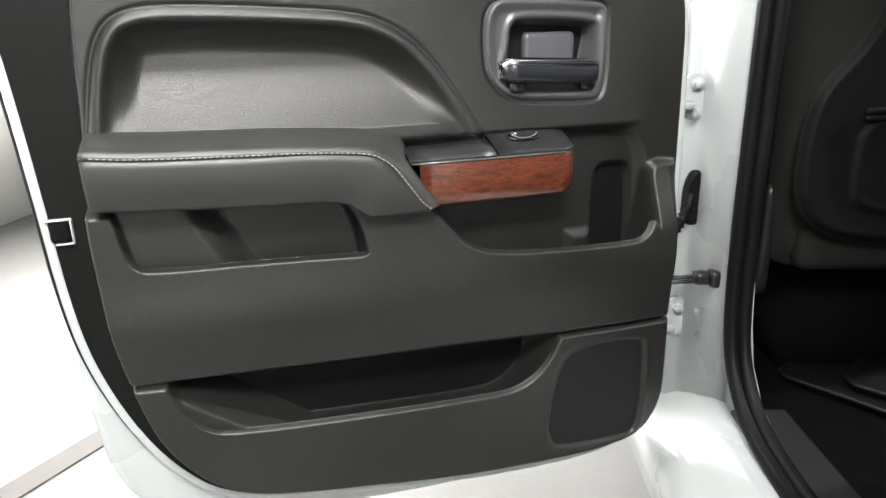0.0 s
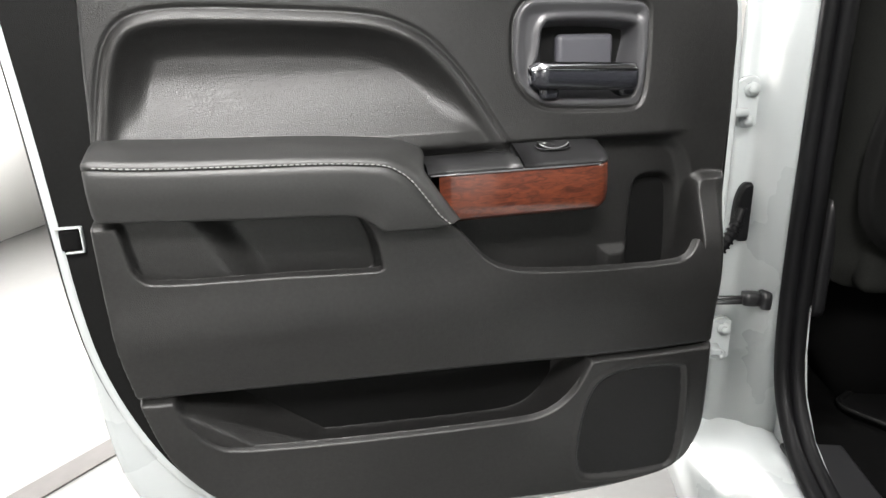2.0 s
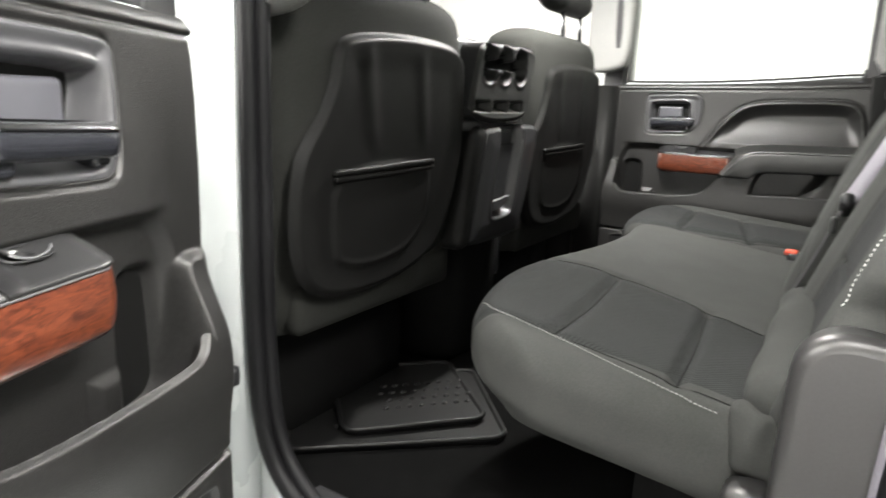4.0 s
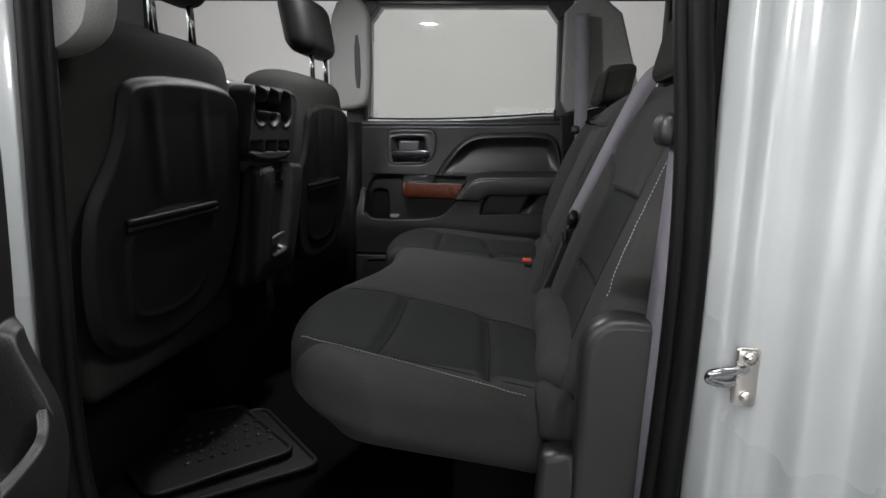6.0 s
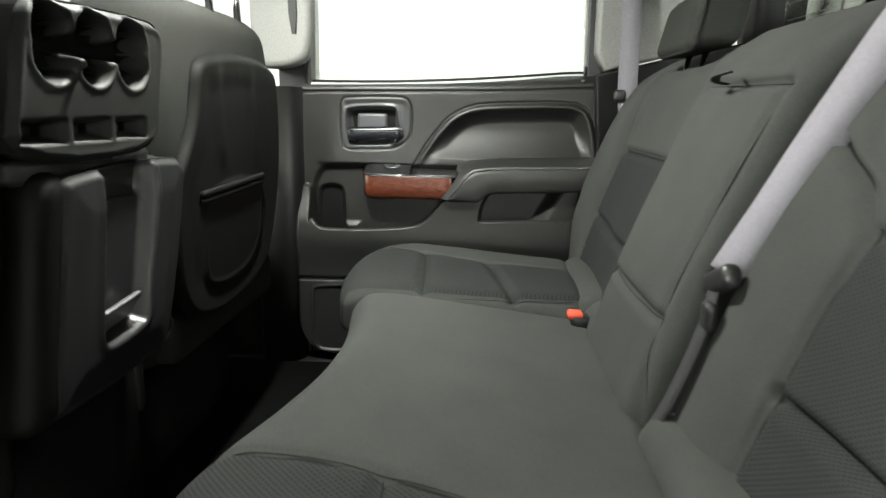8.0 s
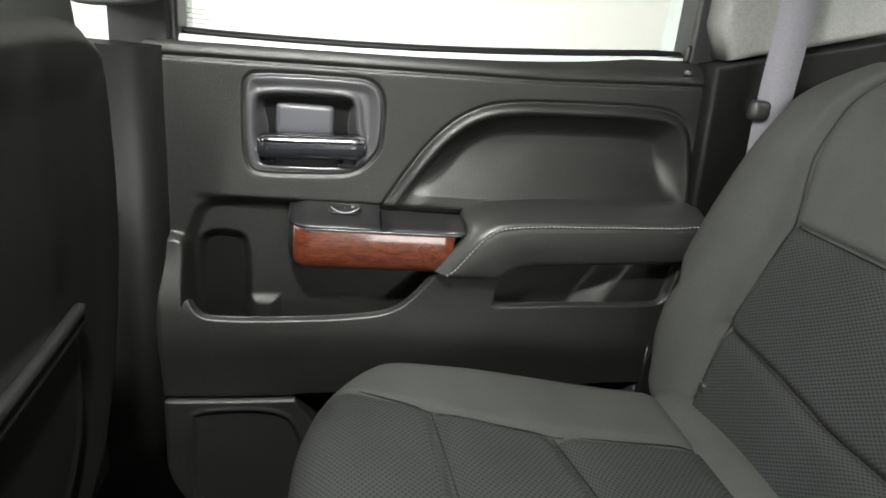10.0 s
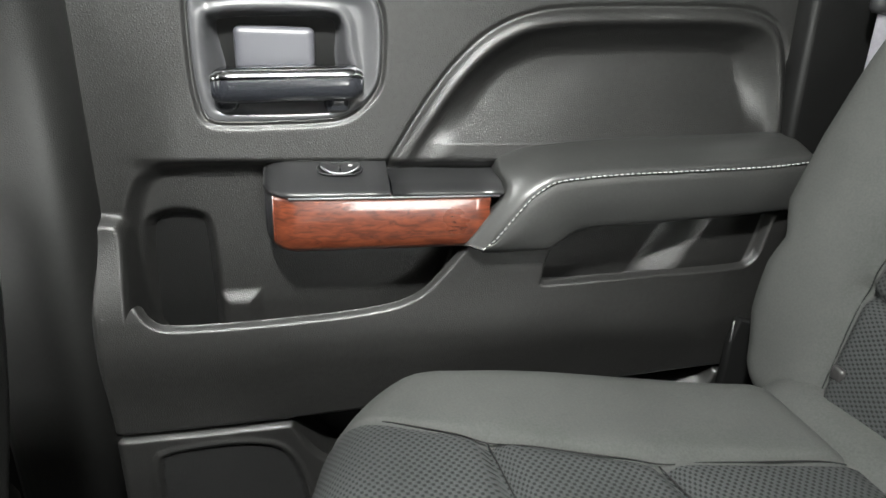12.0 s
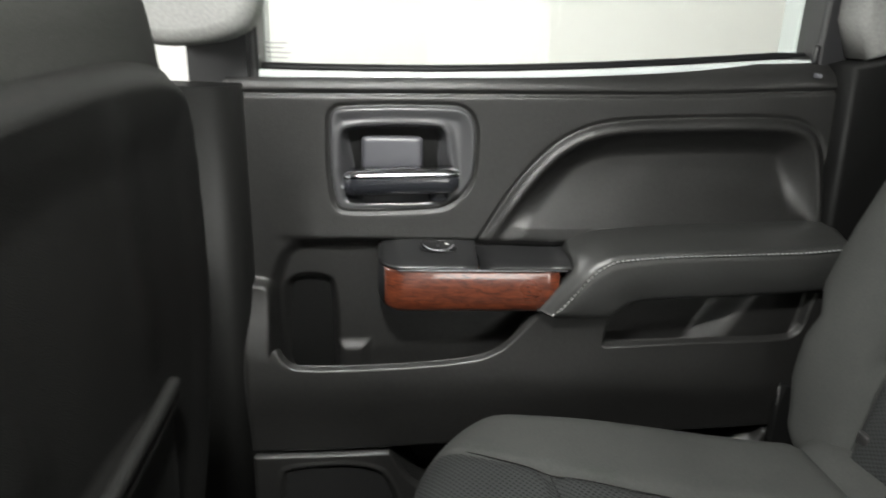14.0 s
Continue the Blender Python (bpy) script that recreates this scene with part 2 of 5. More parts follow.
def chaikin(pts, rounds=2, closed=True):
    p = np.array(pts, float)
    for _ in range(rounds):
        q = np.roll(p, -1, 0) if closed else p[1:]
        a = p if closed else p[:-1]
        n = np.empty((2 * len(a), p.shape[1]))
        n[0::2], n[1::2] = 0.75 * a + 0.25 * q, 0.25 * a + 0.75 * q
        p = n if closed else np.vstack([p[:1], n, p[-1:]])
    return p


def sdf(poly, x, y):
    """Signed distance to a closed outline, negative inside."""
    p = np.asarray(poly, float)
    q = np.roll(p, -1, 0)
    d = np.full(x.shape, 1e9)
    inside = np.zeros(x.shape, bool)
    for (ax, ay), (bx, by) in zip(p, q):
        ex, ey = bx - ax, by - ay
        wx, wy = x - ax, y - ay
        t = np.clip((wx * ex + wy * ey) / (ex * ex + ey * ey + 1e-12), 0, 1)
        d = np.minimum(d, (wx - ex * t) ** 2 + (wy - ey * t) ** 2)
        cross = ((ay <= y) & (by > y)) | ((by <= y) & (ay > y))
        with np.errstate(divide="ignore", invalid="ignore"):
            xi = ax + (y - ay) * ex / (ey if ey else 1e-12)
        inside ^= cross & (x < xi)
    d = np.sqrt(d)
    return np.where(inside, -d, d)


def segdist(pts, x, y):
    """Distance to an open polyline."""
    d = np.full(np.shape(x), 1e9)
    p = np.asarray(pts, float)
    for (ax, ay), (bx, by) in zip(p[:-1], p[1:]):
        ex, ey = bx - ax, by - ay
        wx, wy = x - ax, y - ay
        t = np.clip((wx * ex + wy * ey) / (ex * ex + ey * ey + 1e-12), 0, 1)
        d = np.minimum(d, (wx - ex * t) ** 2 + (wy - ey * t) ** 2)
    return np.sqrt(d)


def rounded_box(size, r, step, deform=None, lattice=False):
    """Vertices and quads of a box with rounded edges about the origin; deform takes and returns (n, 3) places, with the normals."""
    h = np.array(size, float) / 2
    r = min(r, h.min() * 0.999)
    n = np.maximum(np.ceil(2 * h / step).astype(int), 3)
    axes = []
    for k in range(3):
        u = np.linspace(-1, 1, n[k] + 1)
        axes.append(u * h[k])
    idx = {}
    V, F = [], []

    def vid(i, j, k):
        key = (i, j, k)
        if key not in idx:
            idx[key] = len(V)
            V.append((axes[0][i], axes[1][j], axes[2][k]))
        return idx[key]

    a, b, c = n
    for i in range(a):
        for j in range(b):
            F.append((vid(i, j, c), vid(i + 1, j, c), vid(i + 1, j + 1, c), vid(i, j + 1, c)))
            F.append((vid(i, j, 0), vid(i, j + 1, 0), vid(i + 1, j + 1, 0), vid(i + 1, j, 0)))
    for i in range(a):
        for k in range(c):
            F.append((vid(i, 0, k), vid(i + 1, 0, k), vid(i + 1, 0, k + 1), vid(i, 0, k + 1)))
            F.append((vid(i, b, k), vid(i, b, k + 1), vid(i + 1, b, k + 1), vid(i + 1, b, k)))
    for j in range(b):
        for k in range(c):
            F.append((vid(0, j, k), vid(0, j, k + 1), vid(0, j + 1, k + 1), vid(0, j + 1, k)))
            F.append((vid(a, j, k), vid(a, j + 1, k), vid(a, j + 1, k + 1), vid(a, j, k + 1)))
    V, F = np.array(V), np.array(F)
    q = np.clip(V, -(h - r), h - r)
    d = V - q
    ln = np.linalg.norm(d, axis=1, keepdims=True)
    N = d / np.maximum(ln, 1e-9)
    G = V / h
    V = q + N * r
    if deform:
        V = deform(V, N)
    return (V, F, G) if lattice else (V, F)


def pad(name, centre, size, r, step, mat, parent, label="", deform=None, slots=None):
    V, F = rounded_box(size, r, step, deform)
    V = V + np.array(centre)
    return mesh(name, V, F, mat, parent, label, slots=slots(V[F].mean(1)) if slots else None)


def tube(name, pts, r, mat, parent=None, label="", sides=10, closed=False, flat=1.0):
    """A round bar along a polyline."""
    p = np.array(pts, float)
    n = len(p)
    tan = (np.roll(p, -1, 0) - np.roll(p, 1, 0)) if closed else np.gradient(p, axis=0)
    tan /= np.linalg.norm(tan, axis=1, keepdims=True) + 1e-12
    up = np.array((0, 0, 1.0)) if abs(tan[:, 2]).mean() < 0.8 else np.array((0, 1.0, 0))
    side = np.cross(tan, up)
    side /= np.linalg.norm(side, axis=1, keepdims=True) + 1e-12
    for i in range(1, n):
        if side[i] @ side[i - 1] < 0:
            side[i] *= -1
    nor = np.cross(side, tan)
    a = np.linspace(0, 2 * math.pi, sides, endpoint=False)
    V = (p[:, None] + r * (np.cos(a)[None, :, None] * side[:, None] + flat * np.sin(a)[None, :, None] * nor[:, None])).reshape(-1, 3)
    F = []
    for i in range(n if closed else n - 1):
        j = (i + 1) % n
        F += [(i * sides + k, i * sides + (k + 1) % sides, j * sides + (k + 1) % sides, j * sides + k) for k in range(sides)]
    if not closed:
        F += [tuple(range(sides - 1, -1, -1)), tuple((n - 1) * sides + k for k in range(sides))]
    return mesh(name, V, F, mat, parent, label)


def extrude(name, poly, place, depth, mat, parent=None, label="", bevel=0.003, smooth=True):
    """A slab with a rounded front edge: outline in the plane, place(a, b, d) gives the world; d runs 0 (back) to depth (front)."""
    p = np.array(poly, float)
    area2 = np.sum(p[:, 0] * np.roll(p[:, 1], -1) - np.roll(p[:, 0], -1) * p[:, 1])
    if area2 < 0:
        p = p[::-1]
    t = np.roll(p, -1, 0) - np.roll(p, 1, 0)
    t /= np.linalg.norm(t, axis=1, keepdims=True) + 1e-12
    nor = np.stack([t[:, 1], -t[:, 0]], 1)
    n = len(p)
    rings = [(0.0, 0.0), (0.0, depth - bevel)]
    for k in range(1, 4):
        a = k / 3 * math.pi / 2
        rings.append((bevel * (1 - math.cos(a)), depth - bevel + bevel * math.sin(a)))
    V, F = [], []
    for inset, d in rings:
        for q, nn in zip(p, nor):
            V.append(place(q[0] - nn[0] * inset, q[1] - nn[1] * inset, d))
    for k in range(len(rings) - 1):
        F += [(k * n + i, k * n + (i + 1) % n, (k + 1) * n + (i + 1) % n, (k + 1) * n + i) for i in range(n)]
    F.append(tuple((len(rings) - 1) * n + i for i in range(n)))
    F.append(tuple(range(n - 1, -1, -1)))
    ob = mesh(name, V, F, mat, parent, label, smooth=False)
    if smooth:
        k = len(ob.data.polygons) - 2
        ob.data.polygons.foreach_set("use_smooth", [True] * k + [False, False])
    return ob


def sheet(name, curve_a, curve_b, mat, parent=None, label="", thick=0.0):
    """A strip between two polylines."""
    a, b = np.array(curve_a, float), np.array(curve_b, float)
    n = len(a)
    V = np.vstack([a, b])
    F = [(i, i + 1, n + i + 1, n + i) for i in range(n - 1)]
    ob = mesh(name, V, F, mat, parent, label)
    if thick:
        mod = ob.modifiers.new("solid", "SOLIDIFY")
        mod.thickness = thick
        mod.offset = 0
    return ob


def profile_prism(name, xy, z0, z1, mat, parent=None, label="", lean=0.0, rows=2, soft=False):
    """An upright body with the outline xy, from z0 to z1."""
    p = np.array(xy, float)
    n = len(p)
    V, F = [], []
    for k in range(rows):
        z = z0 + (z1 - z0) * k / (rows - 1)
        for x, y in p:
            V.append((x + lean * (z - z0), y, z))
    for k in range(rows - 1):
        F += [(k * n + i, k * n + (i + 1) % n, (k + 1) * n + (i + 1) % n, (k + 1) * n + i) for i in range(n)]
    F += [tuple(range(n - 1, -1, -1)), tuple((rows - 1) * n + i for i in range(n))]
    ob = mesh(name, V, F, mat, parent, label, smooth=False)
    if soft:
        ob.data.polygons.foreach_set("use_smooth", [True] * (len(F) - 2) + [False, False])
    return ob


def box(name, lo, hi, mat, parent=None, label="", r=0.006, step=None):
    lo, hi = np.array(lo, float), np.array(hi, float)
    V, F = rounded_box(hi - lo, r, step or max((hi - lo).max() / 3, 0.002))
    return mesh(name, V + (lo + hi) / 2, F, mat, parent, label)


def catmull(pts, n):
    """n places along a smooth curve through pts."""
    p = np.array(pts, float)
    p = np.vstack([2 * p[0] - p[1], p, 2 * p[-1] - p[-2]])
    out = []
    m = len(p) - 3
    for s in np.linspace(0, m - 1e-9, n):
        i = int(s)
        t = s - i
        a, b, c, d = p[i:i + 4]
        out.append(0.5 * (2 * b + (c - a) * t + (2 * a - 5 * b + 4 * c - d) * t * t + (3 * b - a - 3 * c + d) * t ** 3))
    return np.array(out)


def stitches(name, pts, length, gap, r, mat, parent, label=""):
    """A row of separate threads along a polyline, as one mesh."""
    p = np.array(pts, float)
    seg = np.linalg.norm(np.diff(p, axis=0), axis=1)
    s = np.r_[0, np.cumsum(seg)]
    V, F = [], []
    at = 0.0
    while at + length < s[-1]:
        a, b = (np.array([np.interp(q, s, p[:, k]) for k in range(3)]) for q in (at, at + length))
        d = (b - a) / np.linalg.norm(b - a)
        u = np.cross(d, (0.3, 0.5, 0.8))
        u /= np.linalg.norm(u)
        w = np.cross(d, u)
        base = len(V)
        for q, k in ((a, 0.5), (a * 0.7 + b * 0.3, 1.0), (a * 0.3 + b * 0.7, 1.0), (b, 0.5)):
            for ang in range(4):
                V.append(q + r * k * (math.cos(ang * math.pi / 2) * u + math.sin(ang * math.pi / 2) * w))
        for i in range(3):
            F += [(base + i * 4 + j, base + i * 4 + (j + 1) % 4, base + i * 4 + 4 + (j + 1) % 4, base + i * 4 + 4 + j) for j in range(4)]
        F += [(base + 3, base + 2, base + 1, base), (base + 12, base + 13, base + 14, base + 15)]
        at += length + gap
    return tagged(mesh(name, V, F, mat, parent, label), kind="stuff")

# ---------------------------------------------------------------- booth
XR, YF = 0.853, 0.35          # door trim plane, front edge of the rear doors' trim
HX, HY, SWING = -1.015, 0.407, 69.58  # hinge line and opening of the near door

ground = box("ground", (-5.0, -5.0, -0.06), (5.0, 5.0, 0.0), FLOORW, r=0.002)
tagged(ground, "glossy white painted floor of a photo booth", "floor", kind="structure")
for nm, lo, hi in (("wall_north", (-5.0, 5.0, 0), (5.0, 5.12, 3.6)), ("wall_south", (-5.0, -5.12, 0), (5.0, -5.0, 3.6)),
                   ("wall_east", (5.0, -5.0, 0), (5.12, 5.0, 3.6)), ("wall_west", (-5.12, -5.0, 0), (-5.0, 5.0, 3.6))):
    tagged(box(nm, lo, hi, BOOTH, r=0.002), "plain white wall of the photo booth", "wall", kind="structure")
tagged(box("ceiling", (-5.0, -5.0, 3.6), (5.0, 5.0, 3.7), BOOTH, r=0.002), "white booth ceiling above the pickup", "ceiling", kind="structure")
# dark strips let into the floor
for a, b in (((-2.78, 0.70), (-2.52, 1.30)), ((-0.73, 0.40), (-0.69, 1.60))):
    d = Vector((b[0] - a[0], b[1] - a[1], 0)).normalized()
    s = Vector((-d.y, d.x, 0)) * 0.05
    e0, e1 = Vector((*a, 0)) - d * 1.2, Vector((*b, 0)) + d * 1.0
    quad = [e0 - s, e1 - s, e1 + s, e0 + s]
    st = extrude("floor_strip", [(q.x, q.y) for q in quad], lambda x, y, z: (x, y, z), 0.006, STRIP, bevel=0.002, smooth=False)
    tagged(st, "dark grey metal strip laid along the white floor", "floor strip", "floor strips")

# ---------------------------------------------------------------- cab shell
cab = thing("cab_body", "white painted pickup cab with an open rear side", "pickup cab", kind="structure")
box("floor_pan", (-0.86, -0.78, 0.55), (0.86, 1.35, 0.60), CARPET, cab, "black carpeted cab floor")
box("roof", (-0.86, -0.80, 1.88), (0.86, 1.30, 1.93), PAINT, cab)
box("headliner", (-0.80, -0.74, 1.855), (0.80, 1.10, 1.878), HEADLINER, cab, "light grey cloth headliner")
box("dome_lamp_housing", (0.04, 0.13, 1.849), (0.32, 0.29, 1.856), PILLAR, cab)
box("firewall", (-0.90, 1.36, 0.45), (0.90, 1.46, 1.12), PILLAR_DARK, cab)
box("rear_wall", (-0.86, -0.86, 0.55), (0.86, -0.76, 1.445), PILLAR_DARK, cab, "dark trim on the cab's rear wall")
box("rear_header", (-0.86, -0.86, 1.79), (0.86, -0.76, 1.88), PILLAR_DARK, cab)
for s in (-1, 1):
    box("rear_corner_post", (min(s * 0.72, s * 0.86), -0.86, 1.44), (max(s * 0.72, s * 0.86), -0.76, 1.80), PILLAR_DARK, cab)
rear_glass = box("rear_window", (-0.72, -0.815, 1.445), (0.72, -0.81, 1.80), REARGLASS, cab, "tinted rear window", r=0.001)
rear_glass.visible_shadow = False
for k in range(7):
    tube("defroster_line", [(-0.70, -0.8085, 1.47 + 0.035 * k), (0.70, -0.8085, 1.47 + 0.035 * k)], 0.0006, BELT, cab, sides=4)
# right side: front door, pillars, roof rail
box("front_door_trim", (0.84, 0.44, 0.56), (0.92, 1.36, 1.335), PILLAR_DARK, cab)
box("roof_rail", (0.80, -0.80, 1.80), (0.90, 1.20, 1.89), PILLAR_DARK, cab)
box("roof_rail", (-0.92, -0.80, 1.80), (-0.80, 1.20, 1.89), PAINT, cab)
box("rocker", (0.80, -0.80, 0.45), (0.98, 1.36, 0.60), PILLAR_DARK, cab)
profile_prism("front_pillar", [(0.82, 1.20), (0.90, 1.20), (0.90, 1.32), (0.82, 1.32)], 1.10, 1.88, PILLAR_DARK, cab)
profile_prism("front_pillar", [(-0.90, 1.20), (-0.82, 1.20), (-0.82, 1.32), (-0.90, 1.32)], 1.10, 1.88, PILLAR_DARK, cab)
# right centre pillar: dark lower cover with a soft inner edge, grey shoulder-belt housing above
pillar = [(0.86, 0.335), (0.845, 0.335), (0.822, 0.340), (0.806, 0.352), (0.800, 0.372), (0.800, 0.43), (0.815, 0.46), (0.86, 0.46)]
profile_prism("centre_pillar_cover", chaikin(pillar, 2), 0.58, 1.345, PILLAR_MID, cab, "dark grey grained lower pillar cover", soft=True)
extrude("belt_height_cover", chaikin([(0.295, 1.425), (0.335, 1.392), (0.43, 1.385), (0.45, 1.42), (0.45, 1.80), (0.300, 1.80), (0.292, 1.60)], 2),
        lambda y, z, d: (0.835 - d, y, z), 0.05, PILLAR, cab, "pale grey shoulder-belt height cover", bevel=0.018)
extrude("belt_height_cover", chaikin([(0.250, 1.44), (0.280, 1.402), (0.33, 1.386), (0.43, 1.380), (0.45, 1.42), (0.45, 1.80), (0.262, 1.80), (0.250, 1.60)], 2),
        lambda y, z, d: (-0.830 + d, y, z), 0.075, PILLAR, cab, "pale grey shoulder-belt height cover", bevel=0.018)
extrude("belt_slot", chaikin([(0.322, 1.47), (0.345, 1.47), (0.352, 1.66), (0.330, 1.66)], 1), lambda y, z, d: (0.800 - d, y, z), 0.018, BLACK, cab, bevel=0.003)
profile_prism("centre_post", [(0.862, 0.33), (0.90, 0.33), (0.90, 0.40), (0.862, 0.40)], 0.58, 1.88, BLACK, cab)
# right rear pillar: dark wedge between door and rear window
extrude("rear_pillar_cover", [(-0.418, 1.389), (-0.437, 1.15), (-0.44, 0.60), (-0.78, 0.60), (-0.78, 1.472), (-0.66, 1.448)],
        lambda y, z, d: (0.90 - d, y, z), 0.075, PILLAR_DARK, cab, "dark grained lower rear pillar cover", bevel=0.008)
extrude("rear_pillar_upper", chaikin([(-0.412, 1.80), (-0.414, 1.60), (-0.417, 1.392), (-0.50, 1.412), (-0.66, 1.452), (-0.70, 1.462), (-0.66, 1.60), (-0.60, 1.80)], 1),
        lambda y, z, d: (0.90 - d, y, z), 0.072, PILLAR, cab, "pale grey upper rear pillar cover", bevel=0.010)
# left front: door skin and centre post with painted jamb
box("front_door_skin", (-1.02, 0.452, 0.50), (-0.938, 1.40, 1.335), PAINT, cab, "white front door beside the open one", r=0.02)
# unseen pane, added to dim light that would reach the far pillar
box("front_window", (-0.962, 0.48, 1.325), (-0.957, 1.20, 1.80), FRONTGLASS, cab, "unseen front side pane, darkened to hold back light", r=0.001)
jamb = [(-0.836, 0.332), (-0.850, 0.337), (-0.864, 0.345), (-0.880, 0.362), (-0.893, 0.388), (-0.903, 0.414), (-0.916, 0.424),
        (-0.924, 0.434), (-0.926, 0.450), (-0.915, 0.48), (-0.86, 0.48), (-0.815, 0.47), (-0.806, 0.42), (-0.810, 0.37), (-0.822, 0.34)]
profile_prism("centre_post_jamb", chaikin(jamb, 3), 0.50, 1.88, PAINT, cab, "white painted door jamb", soft=True)
profile_prism("centre_post_trim", [(-0.806, 0.36), (-0.834, 0.328), (-0.822, 0.324), (-0.798, 0.350), (-0.792, 0.39), (-0.792, 0.47), (-0.81, 0.47)], 0.58, 1.88, PILLAR_DARK, cab)
# left rear jamb: stepped white sheet metal with the striker
rj = [(-0.838, -0.512), (-0.852, -0.516), (-0.872, -0.523), (-0.887, -0.530), (-0.886, -0.540), (-0.880, -0.552), (-0.880, -0.562), (-0.890, -0.570), (-0.894, -0.582), (-0.905, -0.592), (-0.938, -0.598), (-0.944, -0.610),
      (-0.944, -0.640), (-0.952, -0.650), (-0.992, -0.654), (-1.000, -0.664), (-1.002, -0.80), (-1.002, -1.3), (-0.84, -1.3), (-0.832, -0.53)]
profile_prism("rear_jamb", chaikin(rj, 3), 0.50, 1.88, PAINT, cab, "white stepped rear door jamb", rows=6, soft=True)
profile_prism("rear_jamb_trim", [(-0.836, -0.505), (-0.836, -0.76), (-0.80, -0.76), (-0.80, -0.54), (-0.822, -0.505)], 0.58, 1.88, PILLAR_DARK, cab)
# load bed side behind the cab, out of view, added to reflect white into the open door's trim
box("bed_side", (-1.01, -3.3, 0.48), (-0.95, -1.33, 1.42), PAINT, cab, "unseen white load bed side, added for its reflection", r=0.02)
# rocker under the opening
sill = [(0.45, -0.835, 0.60), (0.45, -0.855, 0.606), (0.45, -0.885, 0.598), (0.45, -0.915, 0.565), (0.45, -0.945, 0.548), (0.45, -0.975, 0.535), (0.45, -0.985, 0.50), (0.45, -0.975, 0.42), (0.45, -0.90, 0.38)]
rows = [[(x, y, z) for _, x, z in sill] for y in np.linspace(1.38, -1.3, 12)]
V = np.array(rows).reshape(-1, 3)
n = len(sill)
F = [(i * n + j, i * n + j + 1, (i + 1) * n + j + 1, (i + 1) * n + j) for i in range(11) for j in range(n - 1)]
mesh("rocker", V, F, PAINT, cab, "white painted sill under the door opening")
extrude("sill_plate", [(-0.47, -0.84), (0.29, -0.84), (0.29, -0.74), (-0.47, -0.74)], lambda y, x, d: (x, y, 0.598 + d), 0.012, BLACK, cab, "black scuff plate", bevel=0.005)
# fillets of the opening's lower corners
for pts in ([(0.345, 0.585), (0.345, 0.84), (0.334, 0.76), (0.31, 0.69), (0.26, 0.638), (0.18, 0.606), (0.10, 0.585)],
            [(-0.52, 0.585), (-0.30, 0.585), (-0.36, 0.606), (-0.43, 0.63), (-0.475, 0.68), (-0.498, 0.76), (-0.512, 0.86), (-0.52, 0.90)]):
    extrude("opening_corner", pts, lambda y, z, d: (-0.800 - d, y, z), 0.034, PAINT, cab, bevel=0.006)
# black weatherstrip round the opening
loop = chaikin([(0.320, 1.76), (0.322, 1.39), (0.325, 1.17), (0.325, 0.92), (0.314, 0.76), (0.275, 0.68), (0.18, 0.62), (-0.05, 0.610), (-0.36, 0.612), (-0.45, 0.66),
                (-0.490, 0.78), (-0.499, 0.92), (-0.505, 1.15), (-0.498, 1.31), (-0.484, 1.42), (-0.46, 1.76), (-0.42, 1.80), (0.28, 1.80)], 3)
tube("weatherstrip", [(-0.848, y, z) for y, z in loop], 0.014, RUBBER, cab, "black rubber weatherstrip", sides=10, closed=True)
tube("weatherstrip_lip", [(-0.830, y * 0.97, z + 0.008) for y, z in loop], 0.012, RUBBER, cab, sides=8, closed=True)

# ---------------------------------------------------------------- rear doors
OUT = [(-0.024, 1.352), (-0.027, 1.13), (-0.017, 0.99), (-0.013, 0.82), (-0.012, 0.73), (0.012, 0.655), (0.047, 0.626), (0.123, 0.611), (0.279, 0.618), (0.45, 0.637), (0.60, 0.658),
       (0.680, 0.677), (0.731, 0.713), (0.775, 0.776), (0.795, 0.846), (0.809, 0.930), (0.814, 1.05), (0.811, 1.13), (0.804, 1.183), (0.800, 1.268), (0.785, 1.402),
       (0.745, 1.397), (0.636, 1.380), (0.522, 1.369), (0.375, 1.361), (0.235, 1.357), (0.026, 1.352)]
BULGE = [(-0.30, 1.070), (-0.05, 1.085), (0.008, 1.090), (0.028, 1.090), (0.039, 1.080), (0.040, 1.046), (0.043, 1.012), (0.058, 0.986), (0.080, 0.979), (0.194, 0.982), (0.300, 0.990), (0.343, 1.003),
         (0.373, 1.036), (0.394, 1.064), (0.405, 1.078), (0.55, 1.085), (0.70, 1.093), (0.82, 1.099), (1.2, 1.12), (1.2, 0.3), (-0.30, 0.3)]
RECESS = [(0.030, 1.05), (0.040, 1.105), (0.055, 1.135), (0.085, 1.147), (0.16, 1.149), (0.42, 1.149), (0.42, 0.98), (0.40, 0.86), (0.06, 0.86), (0.02, 0.92), (0.026, 0.98)]
BOTTLE = [(0.046, 0.88), (0.050, 1.06), (0.062, 1.088), (0.108, 1.088), (0.117, 1.070), (0.119, 1.00), (0.119, 0.88)]
BOLSTER = [(0.296, 1.128), (0.312, 1.150), (0.354, 1.219), (0.389, 1.263), (0.423, 1.291), (0.470, 1.309), (0.558, 1.315), (0.694, 1.320), (0.742, 1.313), (0.766, 1.290),
           (0.780, 1.25), (0.795, 1.17), (0.795, 1.12), (0.42, 1.10)]
SPEAK = [(0.172, 0.820), (0.204, 0.777), (0.217, 0.69), (0.211, 0.652), (0.19, 0.640), (0.073, 0.633), (0.050, 0.643), (0.042, 0.69), (0.043, 0.799), (0.053, 0.816)]
